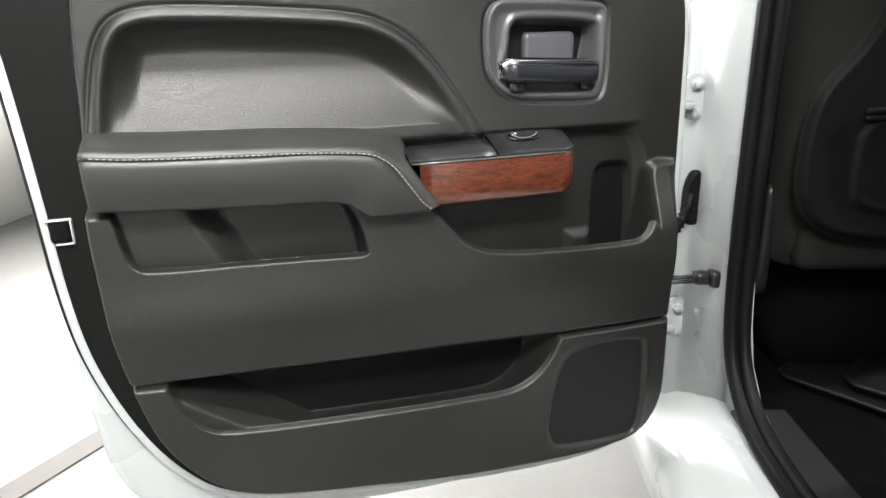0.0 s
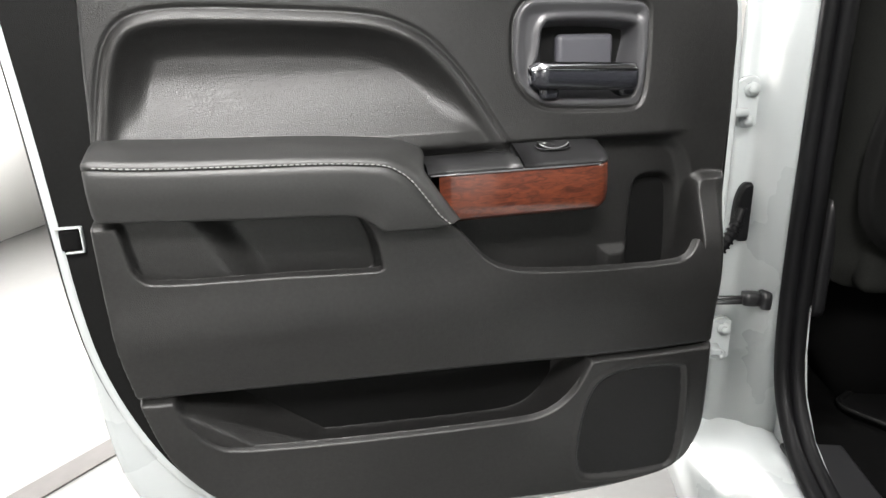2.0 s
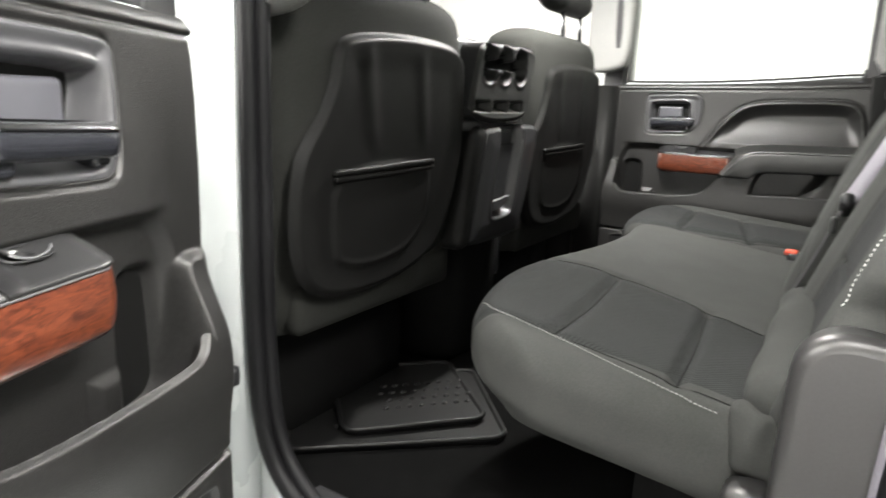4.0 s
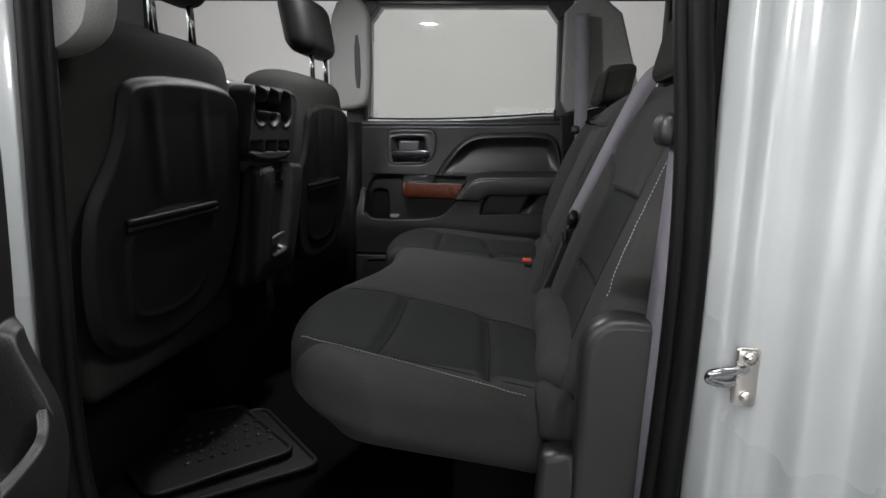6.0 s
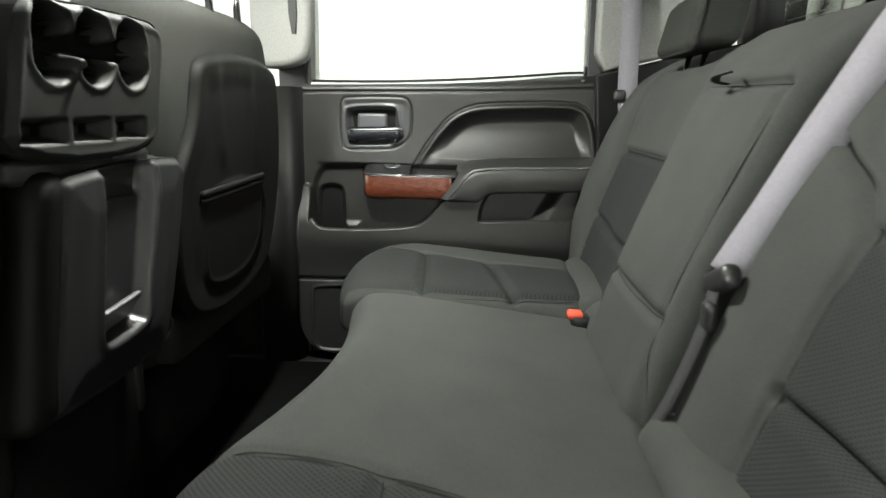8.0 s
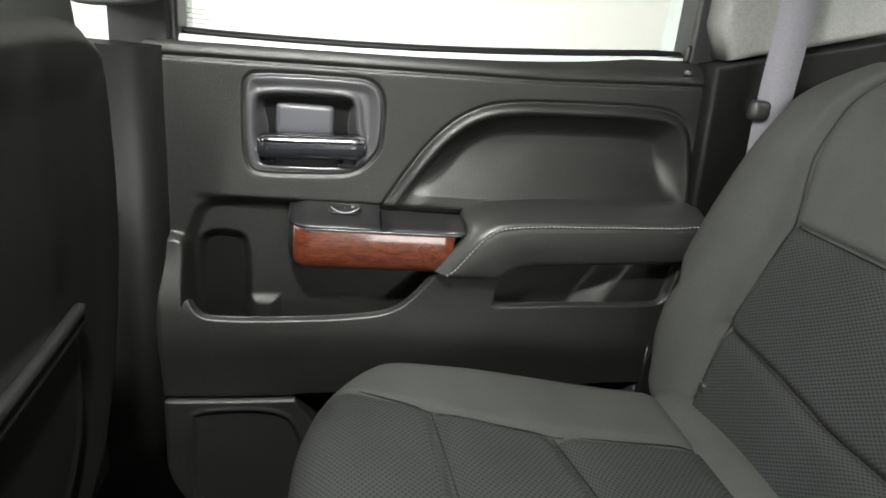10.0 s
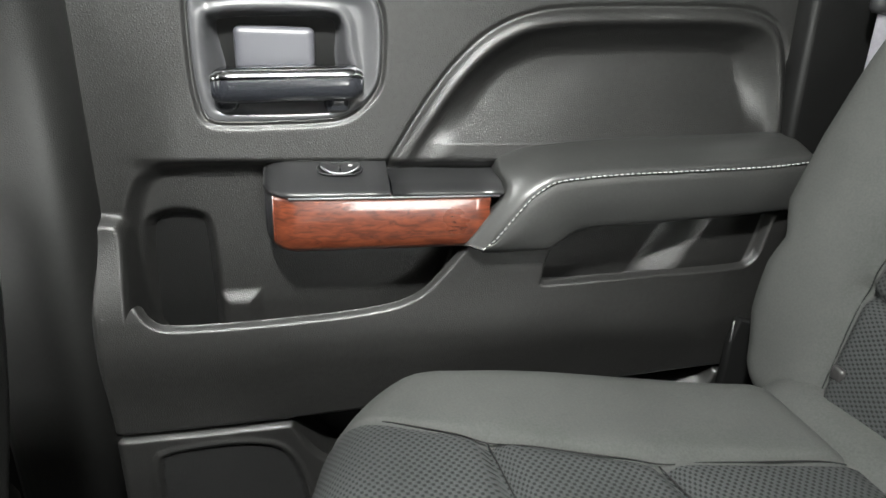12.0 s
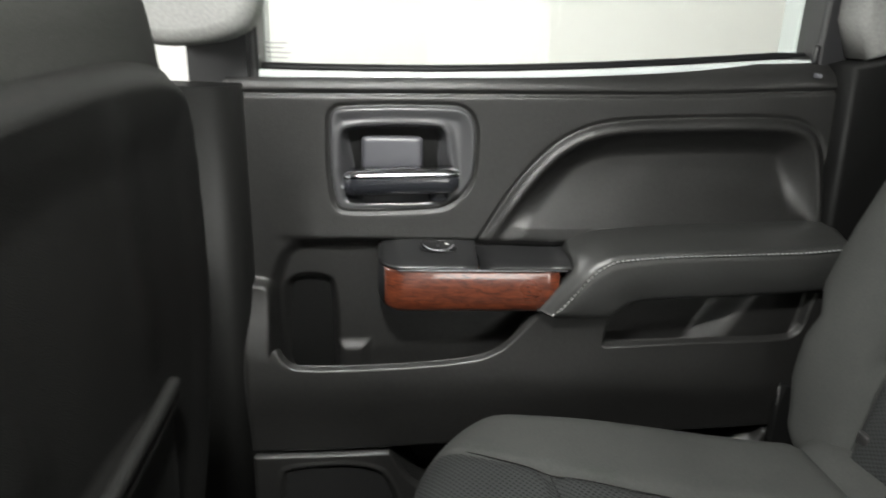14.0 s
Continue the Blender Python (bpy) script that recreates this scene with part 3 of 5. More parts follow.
BEZ = [(0.116, 1.300), (0.119, 1.315), (0.132, 1.322), (0.268, 1.326), (0.288, 1.322), (0.300, 1.308), (0.304, 1.285), (0.303, 1.240), (0.298, 1.224), (0.281, 1.203),
       (0.262, 1.193), (0.240, 1.190), (0.142, 1.186), (0.127, 1.190), (0.120, 1.204), (0.116, 1.240)]
SEAM = [(-0.02, 0.837), (0.02, 0.837), (0.10, 0.838), (0.197, 0.841), (0.359, 0.850), (0.568, 0.859), (0.742, 0.868), (0.82, 0.873)]


# floors of the pockets, lower than the lips in front of them
BULGE_LOW = [(-0.30, 1.070), (-0.05, 1.085), (0.008, 1.090), (0.028, 1.090), (0.039, 1.080), (0.040, 1.040), (0.042, 0.975), (0.055, 0.938), (0.080, 0.927), (0.194, 0.929), (0.305, 0.936), (0.362, 0.962),
             (0.390, 1.015), (0.402, 1.062), (0.414, 1.078), (0.55, 1.085), (0.70, 1.093), (0.82, 1.099), (1.2, 1.12), (1.2, 0.3), (-0.30, 0.3)]
PULL_LOW = [(0.492, 0.996), (0.486, 1.006), (0.492, 1.050), (0.512, 1.086), (0.56, 1.098), (0.785, 1.112), (0.777, 1.085), (0.771, 1.040), (0.762, 1.010), (0.740, 0.998), (0.62, 0.994), (0.51, 0.990)]
LOWPOCKET_LOW = [(0.760, 0.90), (0.752, 0.862), (0.738, 0.820), (0.716, 0.776), (0.684, 0.755), (0.478, 0.740), (0.310, 0.732), (0.272, 0.738), (0.238, 0.765), (0.208, 0.815), (0.186, 0.856), (0.172, 0.89), (0.40, 0.90), (0.60, 0.90)]
# lips: the upper edge, then the way back below the floor
LIPS = (([(0.044, 1.012), (0.058, 0.986), (0.080, 0.979), (0.194, 0.982), (0.300, 0.990), (0.343, 1.003), (0.373, 1.036), (0.394, 1.064)],
         [(0.416, 1.066), (0.406, 1.014), (0.378, 0.954), (0.32, 0.924), (0.20, 0.914), (0.08, 0.912), (0.040, 0.925), (0.030, 0.985)]),
        ([(0.483, 1.022), (0.489, 1.0125), (0.50, 1.0125), (0.62, 1.019), (0.748, 1.0225), (0.764, 1.031), (0.771, 1.052)],
         [(0.784, 1.052), (0.780, 1.010), (0.755, 0.985), (0.62, 0.980), (0.49, 0.977), (0.472, 0.990)]),
        ([(0.738, 0.834), (0.718, 0.800), (0.684, 0.785), (0.478, 0.770), (0.300, 0.762), (0.262, 0.766), (0.228, 0.787), (0.203, 0.824)],
         [(0.196, 0.815), (0.212, 0.765), (0.245, 0.732), (0.300, 0.718), (0.478, 0.726), (0.690, 0.741), (0.730, 0.760), (0.750, 0.820)]))


def field_mesh(outline, step, height, warp=None):
    """A relief over the plane: vertices (u, v, w) and quads within a smooth outline; border vertices are drawn onto it."""
    poly = chaikin(outline, 2)
    lo, hi = poly.min(0) - step, poly.max(0) + step
    us, vs = np.arange(lo[0], hi[0], step), np.arange(lo[1], hi[1], step)
    U, Vv = np.meshgrid(us, vs, indexing="ij")
    if warp:
        Vv = warp(U, Vv)
    d = sdf(poly, U, Vv)
    gu, gv = np.gradient(d, step)
    out = d > 0
    keep_v = d < step * 1.05
    ln = np.hypot(gu, gv) + 1e-9
    near = out & keep_v
    U2, V2 = np.where(near, U - d * gu / ln, U), np.where(near, Vv - d * gv / ln, Vv)
    W = height(U2, V2, np.minimum(d, 0))
    ok = keep_v[:-1, :-1] & keep_v[1:, :-1] & keep_v[1:, 1:] & keep_v[:-1, 1:]
    ok &= (d[:-1, :-1] < 0) | (d[1:, :-1] < 0) | (d[1:, 1:] < 0) | (d[:-1, 1:] < 0)
    ids = np.arange(U.size).reshape(U.shape)
    F = np.stack([ids[:-1, :-1], ids[1:, :-1], ids[1:, 1:], ids[:-1, 1:]], -1)[ok]
    used, inv = np.unique(F, return_inverse=True)
    P = np.stack([U2, V2, W], -1).reshape(-1, 3)[used]
    return P, inv.reshape(-1, 4)


def trim_height(u, v, edge, lip=None):
    """Relief of the door trim; lip: the skin in front of the pockets, without their hollows, rolled back along that upper edge."""
    w = np.zeros_like(u)
    # shallow recess below the belt line and the bottle well in the map pocket
    d = sdf(chaikin(RECESS, 2), u, v)
    w -= 0.014 * smoothstep(0.005, -0.016, d) * (1 - smoothstep(0.285, 0.305, u) * smoothstep(1.095, 1.12, v))
    d = sdf(chaikin(BOTTLE, 2), u, v)
    w -= 0.022 * smoothstep(0.008, -0.012, d)
    # small step in the pocket's floor
    w += 0.008 * smoothstep(0.010, -0.010, np.maximum(abs(u - 0.143) - 0.018, abs(v - 0.940) - 0.046))
    # the upper panel flares towards the ledge
    w += 0.011 * np.clip((1.31 - v) / 0.16, 0, 1) ** 2 * smoothstep(1.140, 1.155, v) * smoothstep(0.035, 0.10, u)
    # soft elbow panel above the armrest: crease, rolled rim, dished face that sweeps out to the armrest
    s = -sdf(chaikin(BOLSTER, 2), u, v)
    w += 0.0062 * (0.4 + 0.6 * smoothstep(1.14, 1.21, v)) * np.exp(-((s - 0.011) / 0.0085) ** 2) - 0.0035 * np.exp(-((s + 0.001) / 0.003) ** 2)
    w -= 0.025 * smoothstep(0.010, 0.052, s)
    w += 0.031 * np.clip((1.250 - v) / 0.080, 0, 1) ** 1.7 * smoothstep(0.012, 0.052, s)
    # full lower body with the map-pocket rim
    line = np.interp(u, [p[0] for p in SEAM], [p[1] for p in SEAM])
    above = smoothstep(-0.003, 0.003, v - line)
    d = sdf(chaikin(BULGE if lip else BULGE_LOW, 2), u, v)
    body = (0.045 + 0.006 * np.exp(-((v - 0.950) / 0.045) ** 2) - 0.010 * smoothstep(0.095, 0.0, v - line) * above - 0.002 * (1 - above)) * (1 - 0.68 * smoothstep(0.985, 1.095, v) * smoothstep(0.20, 0.10, u))
    w = body if lip else w + (body - w) * smoothstep(0.0045, -0.0075, d)
    # grab recess under the armrest, its rear part shallower behind a slanting ramp
    d = sdf(chaikin(PULL_LOW, 2), u, v)
    floor_w = 0.002 + 0.028 * smoothstep(0.640, 0.690, u - 0.55 * (v - 1.05))
    w = w if lip else w + (floor_w - w) * smoothstep(0.002, -0.006, d)
    # long lower pocket with a slanting rear ramp
    d = sdf(chaikin(LOWPOCKET_LOW, 2), u, v)
    depth = np.minimum(0.075, 0.006 + 1.3 * np.maximum(0.765 - u + 1.3 * (v - 0.86), 0)) * smoothstep(0.175, 0.235, u)
    below = smoothstep(0.001, -0.005, v - line)
    w -= 0.0 if lip else depth * smoothstep(0.002, -0.007, d) * below
    # seam between upper and lower panel, the upper one overhanging
    w += 0.007 * smoothstep(0.0, 0.010, v - line) * smoothstep(0.10, 0.0, v - line)
    w -= 0.010 * np.exp(-((v - line) / 0.0028) ** 2)
    if lip:
        return w + 0.00015 - 0.009 * smoothstep(0.006, 0.0, segdist(chaikin(lip, 2, False), u, v)) ** 2
    # speaker grille face
    d = sdf(chaikin(SPEAK, 2), u, v)
    w -= 0.004 * smoothstep(0.002, -0.005, d)
    w += 0.0018 * np.exp(-((d - 0.004) / 0.004) ** 2)
    # opening behind the handle bezel
    d = sdf(chaikin(BEZ, 2), u, v)
    w -= 0.075 * smoothstep(-0.004, -0.010, d)
    w -= 0.004 * np.exp(-(d / 0.0025) ** 2)
    # window sill roll and outer edge
    top = 1.333 + 0.022 * u + 0.03 * np.clip(u - 0.55, 0, 1)
    w -= 0.004 * np.exp(-((v - top) / 0.003) ** 2)
    w -= 0.030 * np.clip((v - top - 0.004) / 0.03, 0, 1.2) ** 2
    w = np.where(w > 0, w * smoothstep(-0.030, 0.010, u), w)
    w -= (0.030 + np.maximum(w, 0)) * smoothstep(-0.011, 0.0, edge) ** 2 * smoothstep(1.335, 1.325, v)
    return w


def bezel_height(u, v, edge):
    w = 0.004 - 0.010 * smoothstep(-0.004, 0.0, edge)
    w = w - 0.007 * smoothstep(-0.005, -0.020, edge)
    cup = chaikin([(0.131, 1.206), (0.129, 1.284), (0.138, 1.298), (0.252, 1.302), (0.266, 1.292), (0.268, 1.262), (0.276, 1.240), (0.272, 1.212), (0.255, 1.202), (0.15, 1.200)], 2)
    d = sdf(cup, u, v)
    w = w + 0.0035 * np.exp(-((d - 0.003) / 0.0045) ** 2)
    # the cup falls off steeply under its upper lip and gently at its sides and foot
    run = 0.010 + 0.008 * smoothstep(1.285, 1.24, v)
    w = w - 0.028 * smoothstep(0.002, -1.0, d / run)
    return w


def trim_slots(c):
    d = sdf(chaikin(SPEAK, 2), c[:, 0], c[:, 1])
    return (d < -0.004).astype(np.int32)


def along_seam(u, v):
    """Bends the rows so that they run along the seam."""
    line = np.interp(u, [p[0] for p in SEAM], [p[1] for p in SEAM])
    return v + (line - 0.858) * np.exp(-((v - 0.858) / 0.06) ** 2)


TRIM_MESH = field_mesh(OUT, 0.0019, trim_height, along_seam)
LIP_MESHES = [field_mesh(q + back, 0.0016, lambda u, v, edge, q=q: trim_height(u, v, edge, q)) for q, back in LIPS]
BEZEL_MESH = field_mesh(BEZ, 0.0018, bezel_height)

# curves of the padded armrest: outer back edge, stitch line, lower edge
N_ARM = 70
ARM_BACK = catmull([(0.3890, 1.0690, 0.0560), (0.4120, 1.1020, 0.0570), (0.4310, 1.1320, 0.0550), (0.4270, 1.1480, 0.0300), (0.4330, 1.1600, 0.0040), (0.4600, 1.1700, -0.0060), (0.5087, 1.1750, -0.0100), (0.5773, 1.1790, -0.0120), (0.7065, 1.1820, -0.0120), (0.7880, 1.1850, -0.0100)], N_ARM)
ARM_STITCH = catmull([(0.4040, 1.0690, 0.0710), (0.4200, 1.0920, 0.0730), (0.4420, 1.1220, 0.0740), (0.4510, 1.1330, 0.0740), (0.4650, 1.1440, 0.0735), (0.4861, 1.1520, 0.0730), (0.5487, 1.1570, 0.0720), (0.6245, 1.1600, 0.0710), (0.7300, 1.1640, 0.0700), (0.7880, 1.1690, 0.0690)], N_ARM)
ARM_LOW = catmull([(0.4065, 1.0675, 0.0680), (0.4300, 1.0675, 0.0680), (0.4585, 1.0680, 0.0680), (0.4707, 1.0680, 0.0680), (0.4841, 1.0690, 0.0680), (0.5000, 1.0800, 0.0670), (0.5260, 1.0910, 0.0660), (0.6245, 1.0960, 0.0650), (0.7300, 1.1020, 0.0640), (0.7880, 1.1060, 0.0630)], N_ARM)


def armrest_sections():
    """Cross-sections from the rear of the top over the rolled, sewn edge to the underside, and the line of the stitches."""
    rows, sewn = [], []
    for i, (b, c, l) in enumerate(zip(ARM_BACK, ARM_STITCH, ARM_LOW)):
        up, down = b - c, l - c
        lu, ld = np.linalg.norm(up) + 1e-9, np.linalg.norm(down) + 1e-9
        out = np.cross(ARM_STITCH[min(i + 1, N_ARM - 1)] - ARM_STITCH[max(i - 1, 0)], down)
        out = out / (np.linalg.norm(out) + 1e-9)
        out = out if out[2] > 0 else -out
        ru, rd = min(0.013, 0.45 * lu), min(0.006, 0.30 * ld)
        t_in, f_in = c + up * ru / lu, c + down * rd / ld
        sec = [b + np.array((0.0, -0.012, -0.03))]
        for t in np.linspace(0, 1, 9)[:-1]:
            sec.append(b + (t_in - b) * t + np.array((0, 0.0030, 0.0010)) * math.sin(math.pi * t) * min(lu / 0.06, 1))
        for t in np.linspace(0, 1, 8):
            sec.append((1 - t) ** 2 * t_in + 2 * t * (1 - t) * c + t * t * f_in)
        sewn.append(f_in + out * 0.0004)
        # groove of the joining seam just under the stitches
        for dist, deep in ((0.0012, 0.0), (0.0022, 0.0016), (0.0034, 0.0018), (0.0048, 0.0002)):
            sec.append(f_in + down / ld * min(dist, 0.2 * ld) - out * deep * min(ld / 0.02, 1))
        g = sec[-1]
        for t in np.linspace(0, 1, 9)[1:]:
            sec.append(g + (l - g) * t + np.array((0, 0, 0.0030)) * math.sin(math.pi * t) * min(ld / 0.05, 1))
        sec.append(l + np.array((0, -0.004, -0.003)))
        sec.append(l + np.array((0, -0.006, -0.012)))
        sec.append(l + np.array((0, -0.007, -0.050)))
        rows.append(sec)
    R = np.array(rows)
    # rounded rear end
    core = R[-1].mean(0)
    caps = []
    for a in (30, 60, 85):
        k = math.sin(radians(a))
        cap = R[-1] + (core - R[-1]) * 0.16 * (1 - math.cos(radians(a)))
        caps.append(cap + np.array((0.0075 * k, 0, 0)))
    return np.concatenate([R, np.array(caps)]), np.array(sewn)


ARM_ROWS, ARM_SEWN = armrest_sections()


def armrest_mesh():
    n, m = ARM_ROWS.shape[:2]
    ids = np.arange(n * m).reshape(n, m)
    F = np.stack([ids[:-1, :-1], ids[1:, :-1], ids[1:, 1:], ids[:-1, 1:]], -1).reshape(-1, 4)
    F = [tuple(f) for f in F] + [tuple(ids[-1]), tuple(ids[0][::-1])]
    return ARM_ROWS.reshape(-1, 3), F


def loft_u(us, section):
    """A body along u: section(u) returns a closed loop of (v, w)."""
    R = np.array([[(u, v, w) for v, w in section(u)] for u in us])
    n, m = R.shape[:2]
    ids = np.arange(n * m).reshape(n, m)
    F = [tuple((ids[i, j], ids[i + 1, j], ids[i + 1, (j + 1) % m], ids[i, (j + 1) % m])) for i in range(n - 1) for j in range(m)]
    F += [tuple(ids[-1]), tuple(ids[0][::-1])]
    return R.reshape(-1, 3), F


def end_round(u):
    """How far the front end of the switch block is drawn in."""
    t = np.clip((0.212 - u) / 0.034, 0, 1)
    return math.sqrt(max(1 - t * t, 0.0))


def wood_section(u):
    k = end_round(u)
    w = 0.014 + 0.040 * k
    lo = 1.091 - 0.026 * (0.35 + 0.65 * k)
    return [(1.126, w - 0.004), (1.1235, w - 0.001), (1.120, w), (1.10, w + 0.0022), (1.085, w + 0.0015), (lo + 0.006, w - 0.001), (lo, w - 0.006), (lo + 0.004, w - 0.03), (1.10, w - 0.04), (1.122, w - 0.03)]


def cap_section(u):
    w, lo = 0.008 + 0.041 * end_round(u), 1.091 - 0.028 * (0.35 + 0.65 * end_round(u))
    return [(1.130, w - 0.004), (1.127, w), (1.10, w + 0.001), (lo, w - 0.004), (lo - 0.002, w - 0.012), (lo + 0.002, -0.02), (1.12, -0.02)]


def plate_section(u):
    k = end_round(u)
    w = 0.010 + 0.046 * k
    back = 1.1545 - 0.018 * (1 - k) if u < 0.308 else 1.1405
    bw = 0.000 if u < 0.308 else 0.004
    return [(back, bw - 0.012), (back, bw), (back - 0.002, bw + 0.003), (1.137, w - 0.014), (1.1325, w - 0.006), (1.130, w - 0.001), (1.1275, w + 0.0005), (1.1255, w - 0.001), (1.124, w - 0.006), (1.124, bw - 0.012)]


def door(name, side, label):
    """A rear door; side 1 is the closed far one, -1 the open near one."""
    if side > 0:
        d = thing(name, label, "car door", "rear doors", at=(XR, YF, 0))

        def P(u, v, w):
            return (-w, -u, v)
    else:
        d = thing(name, label, "car door", "rear doors", at=(HX, HY, 0))
        d.rotation_euler = (0, 0, radians(-SWING))

        def P(u, v, w):
            return (-XR + w - HX, YF - u - HY, v)

    def put(nm, VF, mat, lab="", parent=d, slots=None, smooth=True):
        V, F = VF
        V = np.array([P(*p) for p in V])
        if side < 0:
            F = [tuple(f)[::-1] for f in F]
        return mesh(nm, V, F, mat, parent, lab, slots=slots, smooth=smooth)

    def cube(nm, lo, hi, mat, lab="", parent=d, r=0.003, step=None):
        lo, hi = np.array(lo, float), np.array(hi, float)
        V, F = rounded_box(hi - lo, r, step or max((hi - lo).max() / 6, 0.0015))
        return put(nm, (V + (lo + hi) / 2, F), mat, lab, parent)

    V, F = TRIM_MESH
    put("trim_panel", (V, F), [TRIM, SPEAKER], "dark grey grained plastic door trim", slots=trim_slots(V[F].mean(1)))
    for nm, VF in zip(("map_pocket_lip", "grab_pocket_lip", "lower_pocket_lip"), LIP_MESHES):
        put(nm, VF, TRIM)
    # steel shell behind the trim
    inner = [(-0.045, 1.36), (-0.048, 0.90), (-0.04, 0.63), (0.02, 0.575), (0.12, 0.557), (0.35, 0.57), (0.60, 0.61), (0.71, 0.637), (0.775, 0.705), (0.818, 0.787),
             (0.849, 0.885), (0.860, 0.975), (0.864, 1.08), (0.869, 1.19), (0.877, 1.31), (0.883, 1.40), (0.40, 1.358), (0.02, 1.35)]
    skin = [(-0.05, 1.36), (-0.053, 0.90), (-0.05, 0.61), (0.0, 0.545), (0.12, 0.530), (0.45, 0.540), (0.70, 0.566), (0.81, 0.60), (0.855, 0.68), (0.868, 0.76), (0.873, 0.90), (0.874, 1.036),
            (0.880, 1.156), (0.889, 1.283), (0.897, 1.40), (0.40, 1.358), (0.02, 1.35)]
    fl = (lambda a, b, dd: P(a, b, dd))
    extrude("inner_panel", chaikin(inner, 2), lambda a, b, dd: fl(a, b, -0.075 + dd), 0.045, PILLAR_DARK, d, "dark inner door panel", bevel=0.006)
    extrude("door_skin", chaikin(skin, 2), lambda a, b, dd: fl(a, b, -0.165 + dd), 0.105, PAINT, d, "white painted door shell", bevel=0.012)
    rim = chaikin(inner, 2)
    tube("door_seal", [P(a, b, -0.036) for a, b in rim], 0.0075, PAINT, d, "pale edge bead round the door", sides=8, closed=True)
    tube("door_gasket", [P(0.42 + (a - 0.42) * 1.024, 1.0 + (b - 1.0) * 1.024, -0.056) for a, b in rim], 0.0065, RUBBER, d, "black rubber door gasket", sides=8, closed=True)
    # armrest with stitch row
    put("armrest", armrest_mesh(), LEATHER, "padded dark leather armrest with pale stitching")
    stitches("armrest_stitching", [P(*p) for p in ARM_SEWN], 0.0046, 0.0018, 0.00085, STITCH_DIM, d)
    # wood strip, its dark cap and the switch plates
    put("end_cap", loft_u(np.r_[np.linspace(0.179, 0.196, 8), 0.21, 0.25], cap_section), BLACK)
    put("wood_strip", loft_u(np.r_[np.linspace(0.188, 0.214, 12), np.linspace(0.24, 0.414, 12)], wood_section), WOOD, "glossy red-brown burl wood strip")
    put("switch_plate", loft_u(np.r_[np.linspace(0.1785, 0.214, 12), 0.25, 0.28, 0.3065], plate_section), TRIM_SMOOTH, "satin grey window switch plate")
    put("pull_plate", loft_u(np.r_[0.3085, 0.33, 0.36, 0.40, 0.428], plate_section), TRIM_SMOOTH)
    cube("plate_trim_line", (0.204, 1.1235, 0.0505), (0.424, 1.1262, 0.0555), SATIN, "thin satin silver line", r=0.001)
    ring = [(0.257 + 0.023 * math.copysign(abs(math.cos(a)) ** 0.75, math.cos(a)), 0.024 + 0.0105 * math.copysign(abs(math.sin(a)) ** 0.8, math.sin(a))) for a in np.linspace(0, 2 * math.pi, 33)[:-1]]

    def top_at(w):
        return 1.1548 - 0.000347 * w / 0.001

    tube("switch_rim", [P(a, top_at(b) + 0.0006, b) for a, b in ring], 0.0009, BLACK, d, "dark rim of the window switch", sides=6, closed=True)
    # rocker: a low saddle with a silver front edge and two marks
    rocker = [(p, top_at(q) + 0.0004 + 0.0050 * (abs(p - 0.257) / 0.021) ** 2, q) for p, q in ((0.257 + (a - 0.257) * 0.90, 0.024 + (b - 0.024) * 0.86) for a, b in ring)]
    sw = put("window_switch", (rocker + [(0.257, top_at(0.024) + 0.0006, 0.024)], [(k, (k + 1) % 32, 32) for k in range(32)]), TRIM_SMOOTH, "dark window switch")
    lip = [q for q in rocker if q[2] > 0.0275]
    lip.sort(key=lambda q: q[0])
    tube("switch_lip", [P(a, b + 0.0008, c) for a, b, c in lip], 0.0010, SATIN, sw, "silver front edge of the switch", sides=6)
    cube("switch_tip", (0.266, top_at(0.022) + 0.0022, 0.0195), (0.270, top_at(0.022) + 0.0036, 0.0245), STITCH, "pale mark on the switch", sw, r=0.0006)
    cube("switch_divider", (0.2560, top_at(0.024) + 0.0004, 0.016), (0.2580, top_at(0.024) + 0.0022, 0.031), BLACK, "", sw, r=0.0008)
    # handle in its bezel
    bz = put("handle_bezel", BEZEL_MESH, BEZEL, "grey plastic handle bezel")
    cube("lever_plate", (0.156, 1.236, -0.034), (0.236, 1.282, -0.018), PLATE, "pale grey plate behind the handle", bz, r=0.0075, step=0.0025)
    bar = []
    for a in np.linspace(0, 1, 25):
        u = 0.135 + 0.147 * a
        e = min(a, 1 - a) / 0.10
        k = math.sqrt(max(1 - (1 - min(e, 1)) ** 2, 0.02))
        bar.append((u, k, 0.006 * a))

    def bar_section(u):
        i = int(round((u - 0.135) / 0.147 * 24))
        _, k, lift = bar[i]
        vc, h, w0, dp = 1.2265 + lift, 0.0165 * (0.55 + 0.45 * k), 0.010, 0.016 * k
        return [(vc + h, w0 - 0.012), (vc + h, w0 + dp * 0.5), (vc + h * 0.7, w0 + dp), (vc, w0 + dp * 1.06), (vc - h * 0.7, w0 + dp * 0.9), (vc - h, w0 + dp * 0.3), (vc - h, w0 - 0.012)]

    put("pull_handle", loft_u([b[0] for b in bar], bar_section), HANDLE, "dark glossy pull handle", bz)

    def chrome_section(u):
        i = int(round((u - 0.135) / 0.147 * 24))
        _, k, lift = bar[i]
        vc, h, w0, dp = 1.2265 + lift, 0.0165 * (0.55 + 0.45 * k), 0.010, 0.016 * k
        return [(vc + h + 0.0012, w0 - 0.010), (vc + h + 0.0015, w0 + dp * 0.6), (vc + h * 0.72, w0 + dp + 0.0012), (vc + h * 0.52, w0 + dp + 0.0012), (vc + h * 0.5, w0)]

